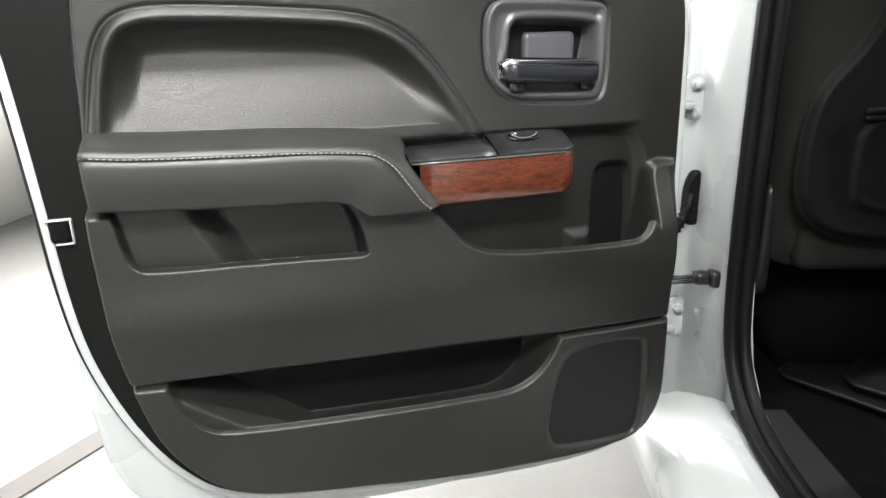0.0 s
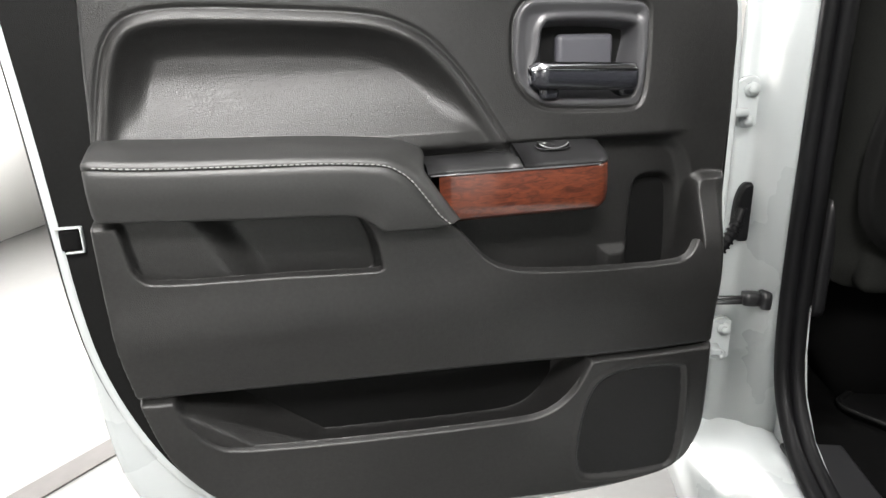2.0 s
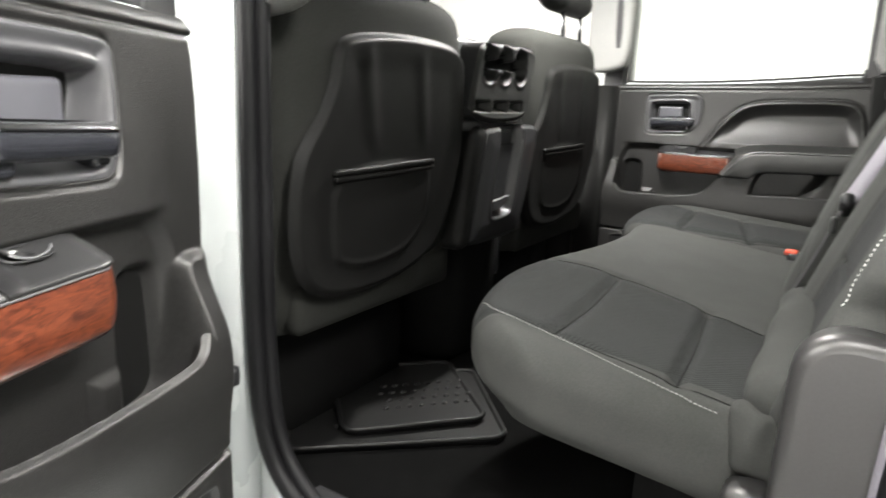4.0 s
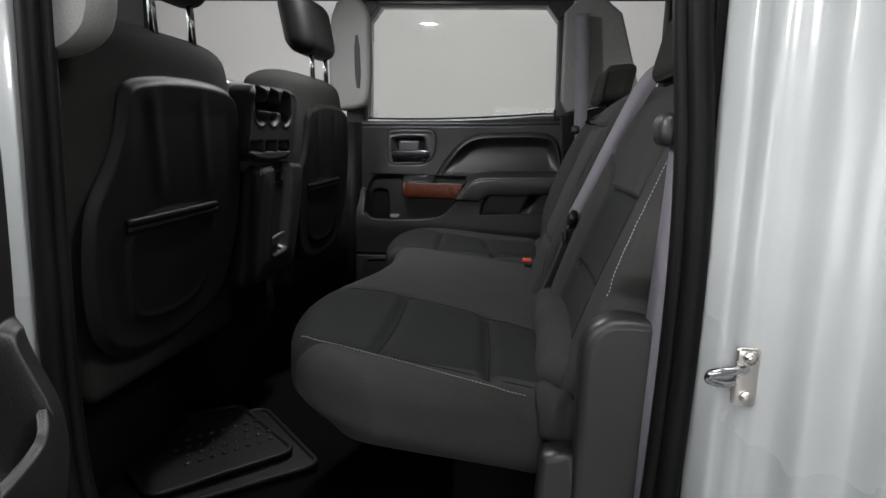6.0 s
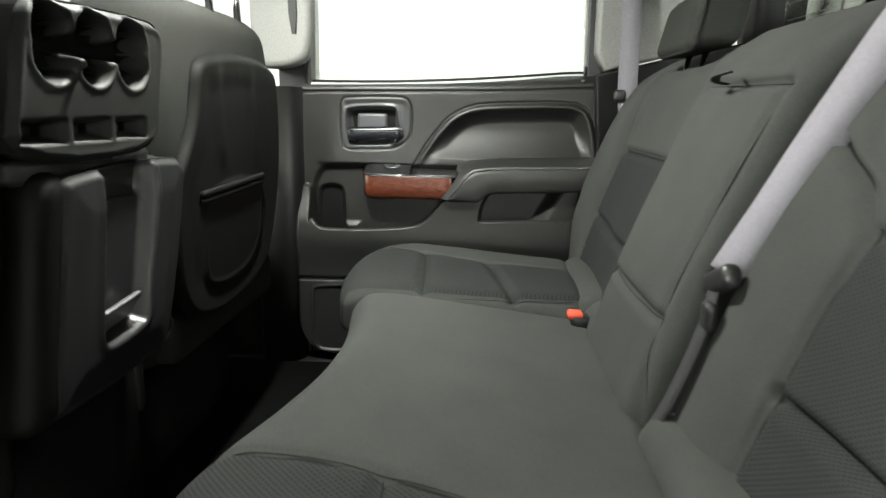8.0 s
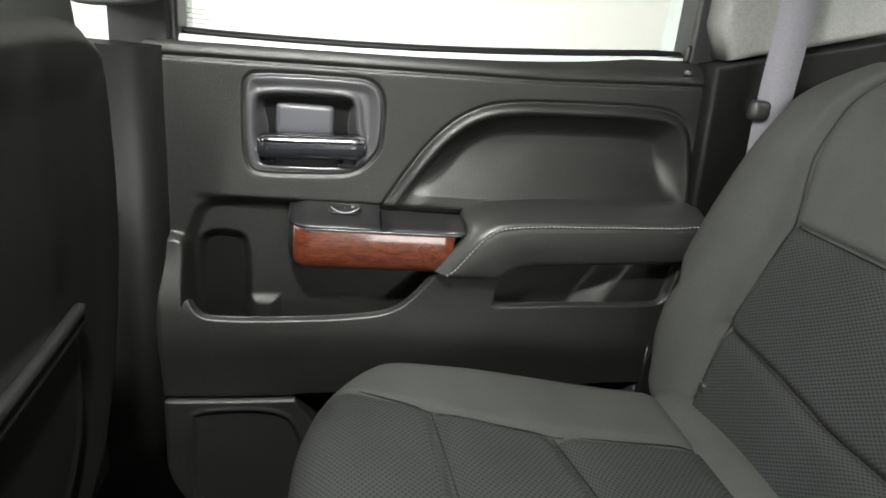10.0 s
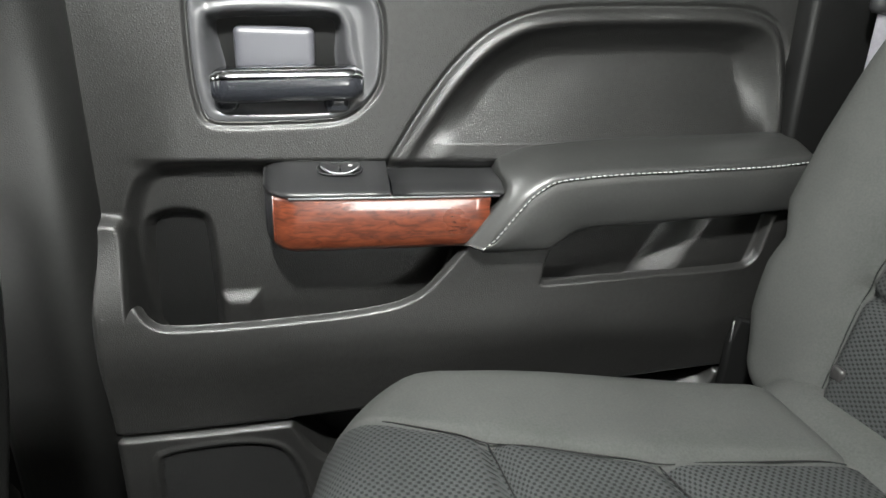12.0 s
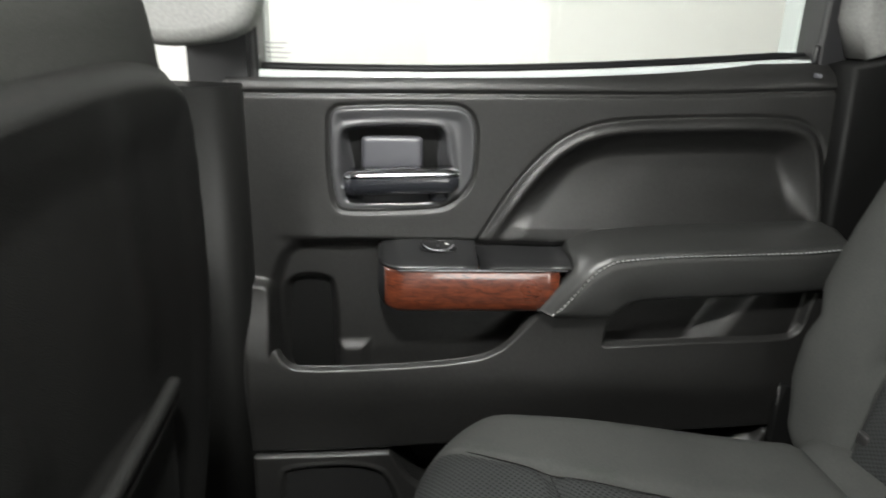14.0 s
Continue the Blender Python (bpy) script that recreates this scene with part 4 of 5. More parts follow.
    put("chrome_strip", loft_u([b[0] for b in bar], chrome_section), CHROME, "bright chrome strip on the handle", bz)
    cube("handle_foot", (0.136, 1.202, -0.03), (0.160, 1.222, 0.012), HANDLE, "", bz, r=0.008, step=0.003)
    cube("handle_foot", (0.243, 1.202, -0.03), (0.270, 1.226, 0.014), HANDLE, "", bz, r=0.008, step=0.003)
    # window frame and pane
    frame_in = [(0.030, 1.34), (0.030, 1.73), (0.07, 1.785), (0.70, 1.785), (0.742, 1.73), (0.752, 1.37)]
    frame_out = [(-0.03, 1.34), (-0.03, 1.78), (0.02, 1.845), (0.76, 1.845), (0.81, 1.78), (0.835, 1.37)]
    for k in range(5):
        quad = [frame_in[k], frame_in[k + 1], frame_out[k + 1], frame_out[k]]
        extrude("window_frame", quad, lambda a, b, dd: fl(a, b, -0.075 + dd), 0.050, BLACK, d, "black window frame", bevel=0.006, smooth=False)
        extrude("outer_frame", quad, lambda a, b, dd: fl(a, b, -0.120 + dd), 0.040, PAINT, d, bevel=0.006, smooth=False)
    pane = extrude("window_pane", [(0.02, 1.30), (0.02, 1.80), (0.76, 1.80), (0.76, 1.30)], lambda a, b, dd: fl(a, b, -0.062 + dd), 0.004, GLASS, d, "clear side window pane", bevel=0.001, smooth=False)
    pane.visible_shadow = False
    for k in range(5):
        cube("glass_mark", (0.036, 1.366 + 0.006 * k, -0.0575), (0.058 + 0.004 * (k % 3), 1.368 + 0.006 * k, -0.0565), INK, parent=pane, r=0.0002)
    cube("lock_pin", (0.744, 1.388, -0.030), (0.752, 1.412, -0.022), BLACK, r=0.003)
    cube("screw_cover", (0.738, 1.372, -0.006), (0.745, 1.378, 0.003), PLATE, "tiny pale screw cover", r=0.001)
    if side < 0:
        # latch mouth in the rear edge: a near-black block paints the hole's shade
        cube("latch_mouth", (0.838, 1.050, -0.06), (0.861, 1.078, -0.024), VOID, "latch opening drawn as a near-black block", r=0.004)
        cube("latch_bracket", (0.836, 1.078, -0.05), (0.864, 1.0802, -0.022), PAINT, r=0.001)
        cube("latch_bracket", (0.836, 1.0478, -0.05), (0.856, 1.050, -0.022), PAINT, r=0.001)
        cube("latch_bracket", (0.834, 1.0478, -0.05), (0.8362, 1.0802, -0.022), PAINT, r=0.001)
        cube("latch_claw", (0.842, 1.056, -0.045), (0.857, 1.064, -0.026), STEEL, "steel latch claw", r=0.003)
    return d


door("rear_door", 1, "closed rear door with dark grey trim and red-brown wood strip")
door("rear_door", -1, "open white rear door with dark grey trim and wood strip")
# hinges, wiring boot and check strap between post and open door
for z in (1.160, 0.735):
    hg = thing("jamb_hinge", "white painted steel door hinge on the jamb", "hinge", "door hinges", at=(-0.922, 0.420, z))
    plate = chaikin([(-0.020, -0.030), (0.014, -0.034), (0.026, -0.020), (0.026, 0.040), (0.014, 0.052), (-0.006, 0.050), (-0.016, 0.038)], 2)
    extrude("leaf", plate, lambda a, b, dd: (a, 0.002 - dd, b), 0.012, PAINT, hg, bevel=0.003)
    box("knuckle", (-0.05, -0.037, -0.012), (0.0, -0.006, 0.002), PAINT, hg, r=0.003)
    for dx, dz in ((0.008, 0.030), (0.004, -0.020)):
        tube("bolt", [(dx, -0.009, dz), (dx, -0.015, dz)], 0.0115, PAINT, hg, sides=14)
        tube("bolt_head", [(dx, -0.015, dz), (dx, -0.023, dz)], 0.0075, PAINT, hg, sides=6)
    tube("pin", [(-0.028, -0.02, -0.03), (-0.028, -0.02, 0.03)], 0.007, PAINT, hg)
boot = thing("wiring_boot", "black rubber wiring boot on the white jamb", "wiring boot", at=(-0.905, 0.412, 0.985))
extrude("socket", chaikin([(-0.018, -0.050), (0.014, -0.052), (0.018, -0.02), (0.018, 0.040), (0.008, 0.054), (-0.008, 0.050), (-0.018, 0.02)], 2), lambda a, b, dd: (a, 0.004 - dd, b), 0.018, RUBBER, boot, bevel=0.006)
tube("bellows", catmull([(-0.006, -0.014, 0.010), (-0.014, -0.022, -0.012), (-0.028, -0.030, -0.040), (-0.045, -0.030, -0.066), (-0.065, -0.026, -0.085)], 24), 0.0085, RUBBER, boot, "ribbed rubber bellows")
for t in np.linspace(0.25, 0.95, 11):
    c = catmull([(-0.006, -0.014, 0.010), (-0.014, -0.022, -0.012), (-0.028, -0.030, -0.040), (-0.045, -0.030, -0.066), (-0.065, -0.026, -0.085)], 101)
    i = int(t * 100)
    tube("rib", [c[i] - (c[i] - c[i - 1]) * 1.2, c[i] + (c[i] - c[i - 1]) * 1.2], 0.0112, RUBBER, boot, sides=10)
check = thing("door_check", "black door check strap fixed to the jamb", "door check", at=(-0.880, 0.362, 0.848))
for dz in (-0.0045, 0.0045):
    tube("rod", [(0.0, -0.012, dz), (-0.06, -0.004, dz - 0.006), (-0.14, 0.01, dz - 0.016)], 0.0038, BLACK, check)
box("bracket", (-0.030, -0.020, -0.012), (0.000, 0.004, 0.012), BLACK, check, r=0.005)
box("stop_block", (-0.002, -0.024, -0.017), (0.016, 0.006, 0.015), BLACK, check, r=0.005)
striker = thing("door_striker", "bare steel door striker on the white jamb", "striker", at=(-0.884, -0.560, 1.041))
box("plate", (-0.006, -0.014, -0.034), (0.001, 0.014, 0.034), STEEL, striker, r=0.003, step=0.005)
tube("loop", catmull([(0.0, -0.002, 0.009), (-0.010, 0.012, 0.009), (-0.014, 0.030, 0.008), (-0.014, 0.042, 0.004), (-0.012, 0.042, -0.004), (-0.008, 0.026, -0.008), (0.0, 0.010, -0.009)], 28), 0.0048, CHROME, striker)
for z in (-0.023, 0.023):
    tube("screw", [(-0.004, 0, z), (-0.011, 0, z)], 0.0075, STEEL, striker, sides=8)

# ---------------------------------------------------------------- rear bench
def back_plane(z):
    """The plane of the backrest: y at height z."""
    return -0.375 - 0.38 * (z - 0.95)


def seam_x(seam, y):
    """x of a fore-and-aft seam at y."""
    p = np.array(seam)
    o = p[:, 1].argsort()
    return np.interp(y, p[o, 1], p[o, 0])


def cushion(x0, x1, front, outer, seam_a, seam_b, seams, swells, fall=0.038):
    """A seat cushion whose columns follow its two long seams; front(x) gives its front edge; outer is the side with the rounded corner.
    Returns vertices, faces and the slot of each face (1: woven panel)."""
    yb, z0, z1, L, step = -0.37, 0.834, 0.966, 0.50, 0.0085
    n = max(int(math.ceil((x1 - x0) / step)), 3)
    sa, sb = (round((seam_x(q, -0.1) - x0) / (x1 - x0) * n) / n for q in (seam_a, seam_b))

    def deform(V, N):
        s = np.clip((V[:, 0] + (x1 - x0) / 2) / (x1 - x0), 0, 1)
        t = (V[:, 1] + L / 2) / L
        xn = x0 + s * (x1 - x0)
        yn = yb + t * (front(xn) - yb)
        xa, xb = seam_x(seam_a, yn), seam_x(seam_b, yn)
        x = np.where(s < sa, x0 + (xa - x0) * s / sa, np.where(s < sb, xa + (xb - xa) * (s - sa) / (sb - sa), xb + (x1 - xb) * (s - sb) / (1 - sb)))
        so = 1 - s if outer < 0 else s
        y = yb + t * (front(x) - yb)
        x = x - outer * (0.018 if outer < 0 else 0.045) * so ** 3 * smoothstep(-0.05, -0.36, y)
        k = smoothstep(-0.4, 0.9, N[:, 2])
        z = (z0 + z1) / 2 + V[:, 2]
        z = z + k * (0.008 * np.sin(np.pi * s) - 0.008 * smoothstep(0.88, 1.0, t)) + fall * np.clip(y / 0.36, -1, 0)
        y = y - smoothstep(-0.02, -0.06, V[:, 2]) * 0.030 * smoothstep(0.75, 1.0, t)
        for pts, dep, wid in seams:
            z = z - k * dep * np.exp(-(segdist(pts, x, y) / wid) ** 2)
        for cx, cy, rx, ry, hgt in swells:
            z = z + k * hgt * np.exp(-((x - cx) / rx) ** 2 - ((y - cy) / ry) ** 2)
        return np.stack([x, y, z], 1)

    V, F, G = rounded_box((x1 - x0, L, z1 - z0), 0.046, step, deform, lattice=True)
    g = G[F].mean(1)
    s = g[:, 0] / 2 + 0.5
    return V, F, ((s > sa) & (s < sb) & (g[:, 2] > -0.5) & (g[:, 1] > -0.98)).astype(np.int32)


def drape(V, pts, up, lift):
    """Lays places onto the side of a pad that faces +z (up=2) or +y (up=1)."""
    ax = [k for k in range(3) if k != up]
    side = V[V[:, up] > np.median(V[:, up])] if up == 2 else V
    out = []
    for p in pts:
        d = np.hypot(side[:, ax[0]] - p[ax[0]], side[:, ax[1]] - p[ax[1]])
        near = side[d < 0.012] if (d < 0.012).any() else side[[d.argmin()]]
        q = np.array(p, float)
        q[up] = near[:, up].max() + lift
        out.append(q)
    q = np.array(out)
    for _ in range(3):
        q[1:-1, up] = (q[:-2, up] + 2 * q[1:-1, up] + q[2:, up]) / 4
    return q


def seam(ob, pts, up, parent, r=0.0007, lift=-0.0001):
    """A thin dark tube along a sewn seam, standing in for the shade in a pad's crease."""
    V = np.array([v.co for v in ob.data.vertices])
    ax = [k for k in range(3) if k != up]
    side = V[V[:, up] > np.median(V[:, up])] if up == 2 else V
    p = catmull([(*q,) for q in pts], 14 * len(pts))
    out = []
    for a, b in p:
        d = np.hypot(side[:, ax[0]] - a, side[:, ax[1]] - b)
        near = side[np.argsort(d)[:10]]
        near = near[near[:, up] > near[:, up].max() - 0.02]
        q = np.zeros(3)
        q[ax[0]], q[ax[1]], q[up] = a, b, near[:, up].mean() + lift
        out.append(q)
    q = np.array(out)
    for _ in range(4):
        q[1:-1, up] = (q[:-2, up] + 2 * q[1:-1, up] + q[2:, up]) / 4
    return tube("seam", q, r, SEAMDARK, parent, sides=6)


def eased(xs, ys):
    """A smooth front edge through the given places."""
    c = catmull(list(zip(xs, ys)), 200)
    return lambda x: np.interp(x, c[:, 0], c[:, 1])


front_left = eased([-0.80, -0.742, -0.705, -0.65, -0.60, -0.50, -0.40, -0.30, -0.20, -0.10, 0.0, 0.10, 0.20, 0.32], [-0.16, -0.075, 0.000, 0.050, 0.080, 0.114, 0.128, 0.116, 0.087, 0.064, 0.056, 0.060, 0.074, 0.092])
front_right = eased([0.28, 0.35, 0.45, 0.55, 0.617, 0.653, 0.697, 0.724, 0.742, 0.80], [0.106, 0.126, 0.142, 0.142, 0.128, 0.114, 0.084, 0.045, -0.02, -0.12])


L_IN = [(-0.635, 0.12), (-0.655, -0.08), (-0.675, -0.25), (-0.690, -0.36)]
L_IN2 = [(-0.300, 0.11), (-0.310, -0.05), (-0.345, -0.20), (-0.400, -0.33)]
R_IN = [(0.645, 0.12), (0.606, -0.014), (0.565, -0.162), (0.545, -0.345)]
R_IN2 = [(0.318, 0.11), (0.320, -0.05), (0.330, -0.20), (0.345, -0.33)]


wide = thing("rear_seat_wide", "wide grey cloth rear bench section with folded-up centre armrest", "car seat", "rear seats")
V, F, SL = cushion(-0.740, 0.300, front_left, -1, L_IN, L_IN2, [(L_IN, 0.006, 0.005), (L_IN2, 0.006, 0.006), ([(-0.65, -0.080), (-0.32, -0.070)], 0.012, 0.009),
                   ([(-0.68, -0.262), (-0.36, -0.240)], 0.012, 0.009)], [(-0.50, -0.15, 0.14, 0.2, -0.008), (0.0, -0.1, 0.2, 0.3, 0.006)])
CW = mesh("cushion", V, F, [CLOTH, INSERT], wide, "grey cloth cushion with darker woven panel", slots=SL)
for pts in (L_IN, L_IN2, [(-0.648, -0.080), (-0.48, -0.080), (-0.318, -0.070)], [(-0.676, -0.262), (-0.52, -0.255), (-0.365, -0.240)]):
    seam(CW, [(x, min(y, float(front_left(x)) - 0.03)) for x, y in pts], 2, wide)
edge = drape(V, catmull([(-0.612, 0.058, 0), (-0.648, 0.010, 0), (-0.676, -0.109, 0), (-0.698, -0.198, 0), (-0.712, -0.274, 0), (-0.718, -0.325, 0)], 70), 2, 0.0005)
narrow = thing("rear_seat_narrow", "narrow grey cloth rear seat beside the closed door", "car seat", "rear seats")
V, F, SL = cushion(0.310, 0.740, front_right, 1, R_IN2, R_IN, [(R_IN, 0.006, 0.005), (R_IN2, 0.006, 0.005), ([(0.33, -0.040), (0.607, -0.020)], 0.012, 0.009),
                   ([(0.33, -0.215), (0.566, -0.165)], 0.012, 0.009)], [(0.48, -0.12, 0.12, 0.2, -0.008)], fall=0.016)
CN = mesh("cushion", V, F, [CLOTH, INSERT], narrow, "grey cloth cushion with darker woven panel", slots=SL)
for pts in (R_IN, R_IN2, [(0.322, -0.040), (0.46, -0.032), (0.604, -0.020)], [(0.330, -0.205), (0.45, -0.19), (0.564, -0.165)]):
    seam(CN, [(x, min(y, float(front_right(x)) - 0.03)) for x, y in pts], 2, narrow)


def backrest(name, x0, x1, parent, label, seams, bulges, zt=1.42, dy=0.0, insert=None, outer=0):
    """A backrest; insert: two upright seams and the height of the cross seam that bound its woven panel."""
    zb, step = 0.90, 0.0062
    H = zt - zb
    n, m = (max(int(math.ceil(q / step)), 3) for q in (x1 - x0, H))
    if insert:
        up = [[(b, a) for a, b in reversed(q)] if q[0][1] > q[-1][1] else [(b, a) for a, b in q] for q in insert[:2]]
        at = [lambda z, q=q: np.interp(z, [p[0] for p in q], [p[1] for p in q]) for q in up]
        sa, sb = (round((float(f(1.1)) - x0) / (x1 - x0) * n) / n for f in at)
        sz = round((insert[2] - zb) / H * m) / m

    def deform(V, N):
        sv = np.clip(V[:, 2] / H + 0.5, 0, 1)
        s = np.clip(V[:, 0] / (x1 - x0) + 0.5, 0, 1)
        z = zb + sv * H
        x = x0 + s * (x1 - x0)
        if insert:
            z = np.where(sv < sz, zb + (insert[2] - zb) * sv / sz, insert[2] + (zt - insert[2]) * (sv - sz) / (1 - sz))
            xa, xb = at[0](z), at[1](z)
            x = np.where(s < sa, x0 + (xa - x0) * s / sa, np.where(s < sb, xa + (xb - xa) * (s - sa) / (sb - sa), xb + (x1 - xb) * (s - sb) / (1 - sb)))
        so = 1 - s if outer < 0 else s
        if outer:
            x = x - outer * so ** 4 * np.interp(z, [0.90, 0.94, 1.00, 1.06, 1.092, 1.125, 1.20, 1.36, 1.42], [0.075, 0.046, 0.026, 0.025, 0.034, 0.008, 0.0, 0.0, 0.03])
        k = smoothstep(-0.3, 0.9, N[:, 1])
        y = back_plane(z) - 0.055 + V[:, 1] + dy
        y = y + k * (0.010 * np.sin(np.pi * (z - zb) / H) - 0.02 * smoothstep(zt - 0.06, zt, z))
        for pts, dep, wid in seams:
            y = y - k * dep * np.exp(-(segdist(pts, x, z) / wid) ** 2)
        for cx, cz, rx, rz, hgt in bulges:
            y = y + k * hgt * np.exp(-((x - cx) / rx) ** 4 - ((z - cz) / rz) ** 4)
        return np.stack([x, y, z], 1)

    V, F, G = rounded_box((x1 - x0, 0.12, H), 0.045, step, deform, lattice=True)
    sl = np.zeros(len(F), np.int32)
    if insert:
        g = G[F].mean(1) / 2 + 0.5
        sl = ((g[:, 0] > sa) & (g[:, 0] < sb) & (g[:, 2] < sz) & (g[:, 1] > 0.6)).astype(np.int32)
    return mesh(name, V, F, [CLOTH, INSERT], parent, label, slots=sl)


LB_IN = [(-0.300, 0.94), (-0.300, 1.054), (-0.300, 1.135), (-0.308, 1.20), (-0.275, 1.243), (-0.20, 1.285), (-0.168, 1.33), (-0.165, 1.40)]
LB_OUT = [(-0.572, 0.94), (-0.594, 1.057), (-0.614, 1.136), (-0.622, 1.207), (-0.628, 1.255), (-0.634, 1.30), (-0.65, 1.40)]
LBACK = backrest("backrest", -0.788, -0.145, wide, "grey cloth backrest with sewn panels",
                 [(LB_IN, 0.012, 0.005), (LB_OUT, 0.026, 0.009), ([(-0.308, 1.203), (-0.622, 1.207)], 0.016, 0.005), ([(-0.300, 1.054), (-0.43, 1.054), (-0.594, 1.058)], 0.018, 0.005)],
                 [(-0.735, 1.15, 0.100, 0.20, 0.002), (-0.20, 1.10, 0.07, 0.3, 0.012), (-0.45, 1.06, 0.15, 0.2, -0.012)], dy=-0.008, insert=(LB_OUT, LB_IN, 1.206), outer=-1)
CA = backrest("centre_armrest", -0.142, 0.205, wide, "folded-up centre armrest in grey cloth",
         [([(-0.108, 1.332), (0.185, 1.338)], 0.014, 0.005), ([(-0.108, 1.332), (-0.100, 1.06), (-0.13, 0.94)], 0.006, 0.006), ([(0.185, 1.338), (0.20, 1.06), (0.20, 0.94)], 0.006, 0.006),
          ([(-0.10, 1.056), (0.205, 1.052)], 0.010, 0.006)], [(0.03, 1.2, 0.14, 0.2, 0.008)], dy=0.034)
RB_IN = [(0.27, 0.90), (0.262, 1.06), (0.270, 1.20), (0.235, 1.27), (0.215, 1.40)]
RB_OUT = [(0.622, 0.90), (0.632, 0.95), (0.642, 1.00), (0.651, 1.07), (0.652, 1.15), (0.655, 1.22), (0.680, 1.30), (0.695, 1.40)]
RBACK = backrest("backrest", 0.208, 0.790, narrow, "grey cloth backrest with sewn panels",
         [(RB_IN, 0.010, 0.006), (RB_OUT, 0.016, 0.008), ([(0.27, 1.212), (0.65, 1.214)], 0.012, 0.006), ([(0.262, 1.05), (0.45, 1.045), (0.651, 1.068)], 0.012, 0.006)],
         [(0.755, 1.18, 0.085, 0.20, 0.038), (0.23, 1.1, 0.06, 0.3, 0.010), (0.45, 1.06, 0.15, 0.2, -0.012)], dy=-0.004, insert=(RB_IN, RB_OUT, 1.213), outer=1)
for pts in (LB_IN, LB_OUT, [(-0.308, 1.203), (-0.47, 1.205), (-0.622, 1.207)], [(-0.300, 1.054), (-0.43, 1.054), (-0.594, 1.058)]):
    seam(LBACK, pts, 1, wide)
for pts in ([(-0.108, 1.332), (0.04, 1.335), (0.185, 1.338)], [(-0.108, 1.332), (-0.100, 1.06), (-0.13, 0.96)], [(0.185, 1.338), (0.196, 1.06), (0.196, 0.96)], [(-0.10, 1.056), (0.05, 1.050), (0.196, 1.052)]):
    seam(CA, pts, 1, wide)
for pts in (RB_IN, RB_OUT, [(0.27, 1.212), (0.48, 1.213), (0.650, 1.214)], [(0.262, 1.05), (0.45, 1.045), (0.649, 1.068)]):
    seam(RBACK, pts, 1, narrow)
stitches("cushion_stitching", edge, 0.0046, 0.0014, 0.0009, STITCH_GREY, wide)
bst = drape(np.array([v.co for v in LBACK.data.vertices]), catmull([(-0.742, 0, 1.090), (-0.742, 0, 1.127), (-0.738, 0, 1.177), (-0.734, 0, 1.218), (-0.730, 0, 1.315)], 60), 1, 0.0008)
stitches("bolster_stitching", bst, 0.0034, 0.0022, 0.0007, STITCH, wide)
# button on the far backrest, pull strap on the centre armrest
pad("button", (0.622, -0.388, 0.990), (0.016, 0.009, 0.016), 0.0044, 0.003, SHIELD, narrow, "small round button")
tube("pull_strap", catmull([(0.060, -0.470, 1.338), (0.045, -0.452, 1.340), (0.030, -0.447, 1.346), (0.020, -0.462, 1.352)], 14), 0.006, BELT_DARK, wide, "fabric pull strap", flat=0.3)
# near-black blocks stand in for the shade under the cushions
box("cushion_shade_base", (-0.60, -0.42, 0.60), (0.28, -0.20, 0.86), VOID, wide, "near-black block for the shade under the cushion", r=0.02)
box("cushion_shade_base", (0.33, -0.42, 0.60), (0.62, -0.20, 0.86), VOID, narrow, "near-black block for the shade under the cushion", r=0.02)
# dark foot of the rear pillar cover beside the far cushion
extrude("pillar_foot", chaikin([(-0.394, 0.960), (-0.400, 0.80), (-0.47, 0.80), (-0.47, 0.955), (-0.425, 0.950)], 1), lambda y, z, d: (0.799 - d, y, z), 0.012, VOID, cab, "dark lower end of the pillar cover", bevel=0.003)
# thin tube modelled in place of the highlight along the foot's edge
tube("foot_edge_highlight", [(0.7905, -0.3955, 0.955), (0.7905, -0.399, 0.90), (0.7905, -0.402, 0.82)], 0.0016, TRIM_SMOOTH, cab, "thin satin tube drawing the edge highlight", sides=6)
# loose gathered cloth at the outer rear corner of the near cushion
pad("corner_flap", (-0.722, -0.366, 0.903), (0.030, 0.062, 0.086), 0.014, 0.004, CLOTH, wide, "loose folds of grey cloth",
    deform=lambda V, N: V + np.stack([-0.006 * np.sin(V[:, 1] * 150 + V[:, 2] * 28 + 0.6) * smoothstep(-0.045, 0.03, V[:, 2]) - 0.003 * np.cos(V[:, 2] * 70), 0.003 * np.sin(V[:, 2] * 60), 0.30 * V[:, 1]], 1))
# gathered cloth between cushion and backrest
for x0, x1, z, par in ((-0.69, -0.14, 0.925, wide), (-0.14, 0.30, 0.925, wide), (0.31, 0.69, 0.914, narrow)):
    pad("lower_back_skirt", ((x0 + x1) / 2, -0.385, z), (x1 - x0, 0.10, 0.10), 0.045, 0.012, CLOTH, par,
        deform=lambda V, N: V + np.stack([0 * V[:, 0], 0.002 * np.sin(V[:, 0] * 31) * (N[:, 1] > 0), 0.002 * np.sin(V[:, 0] * 17 + 1)], 1))


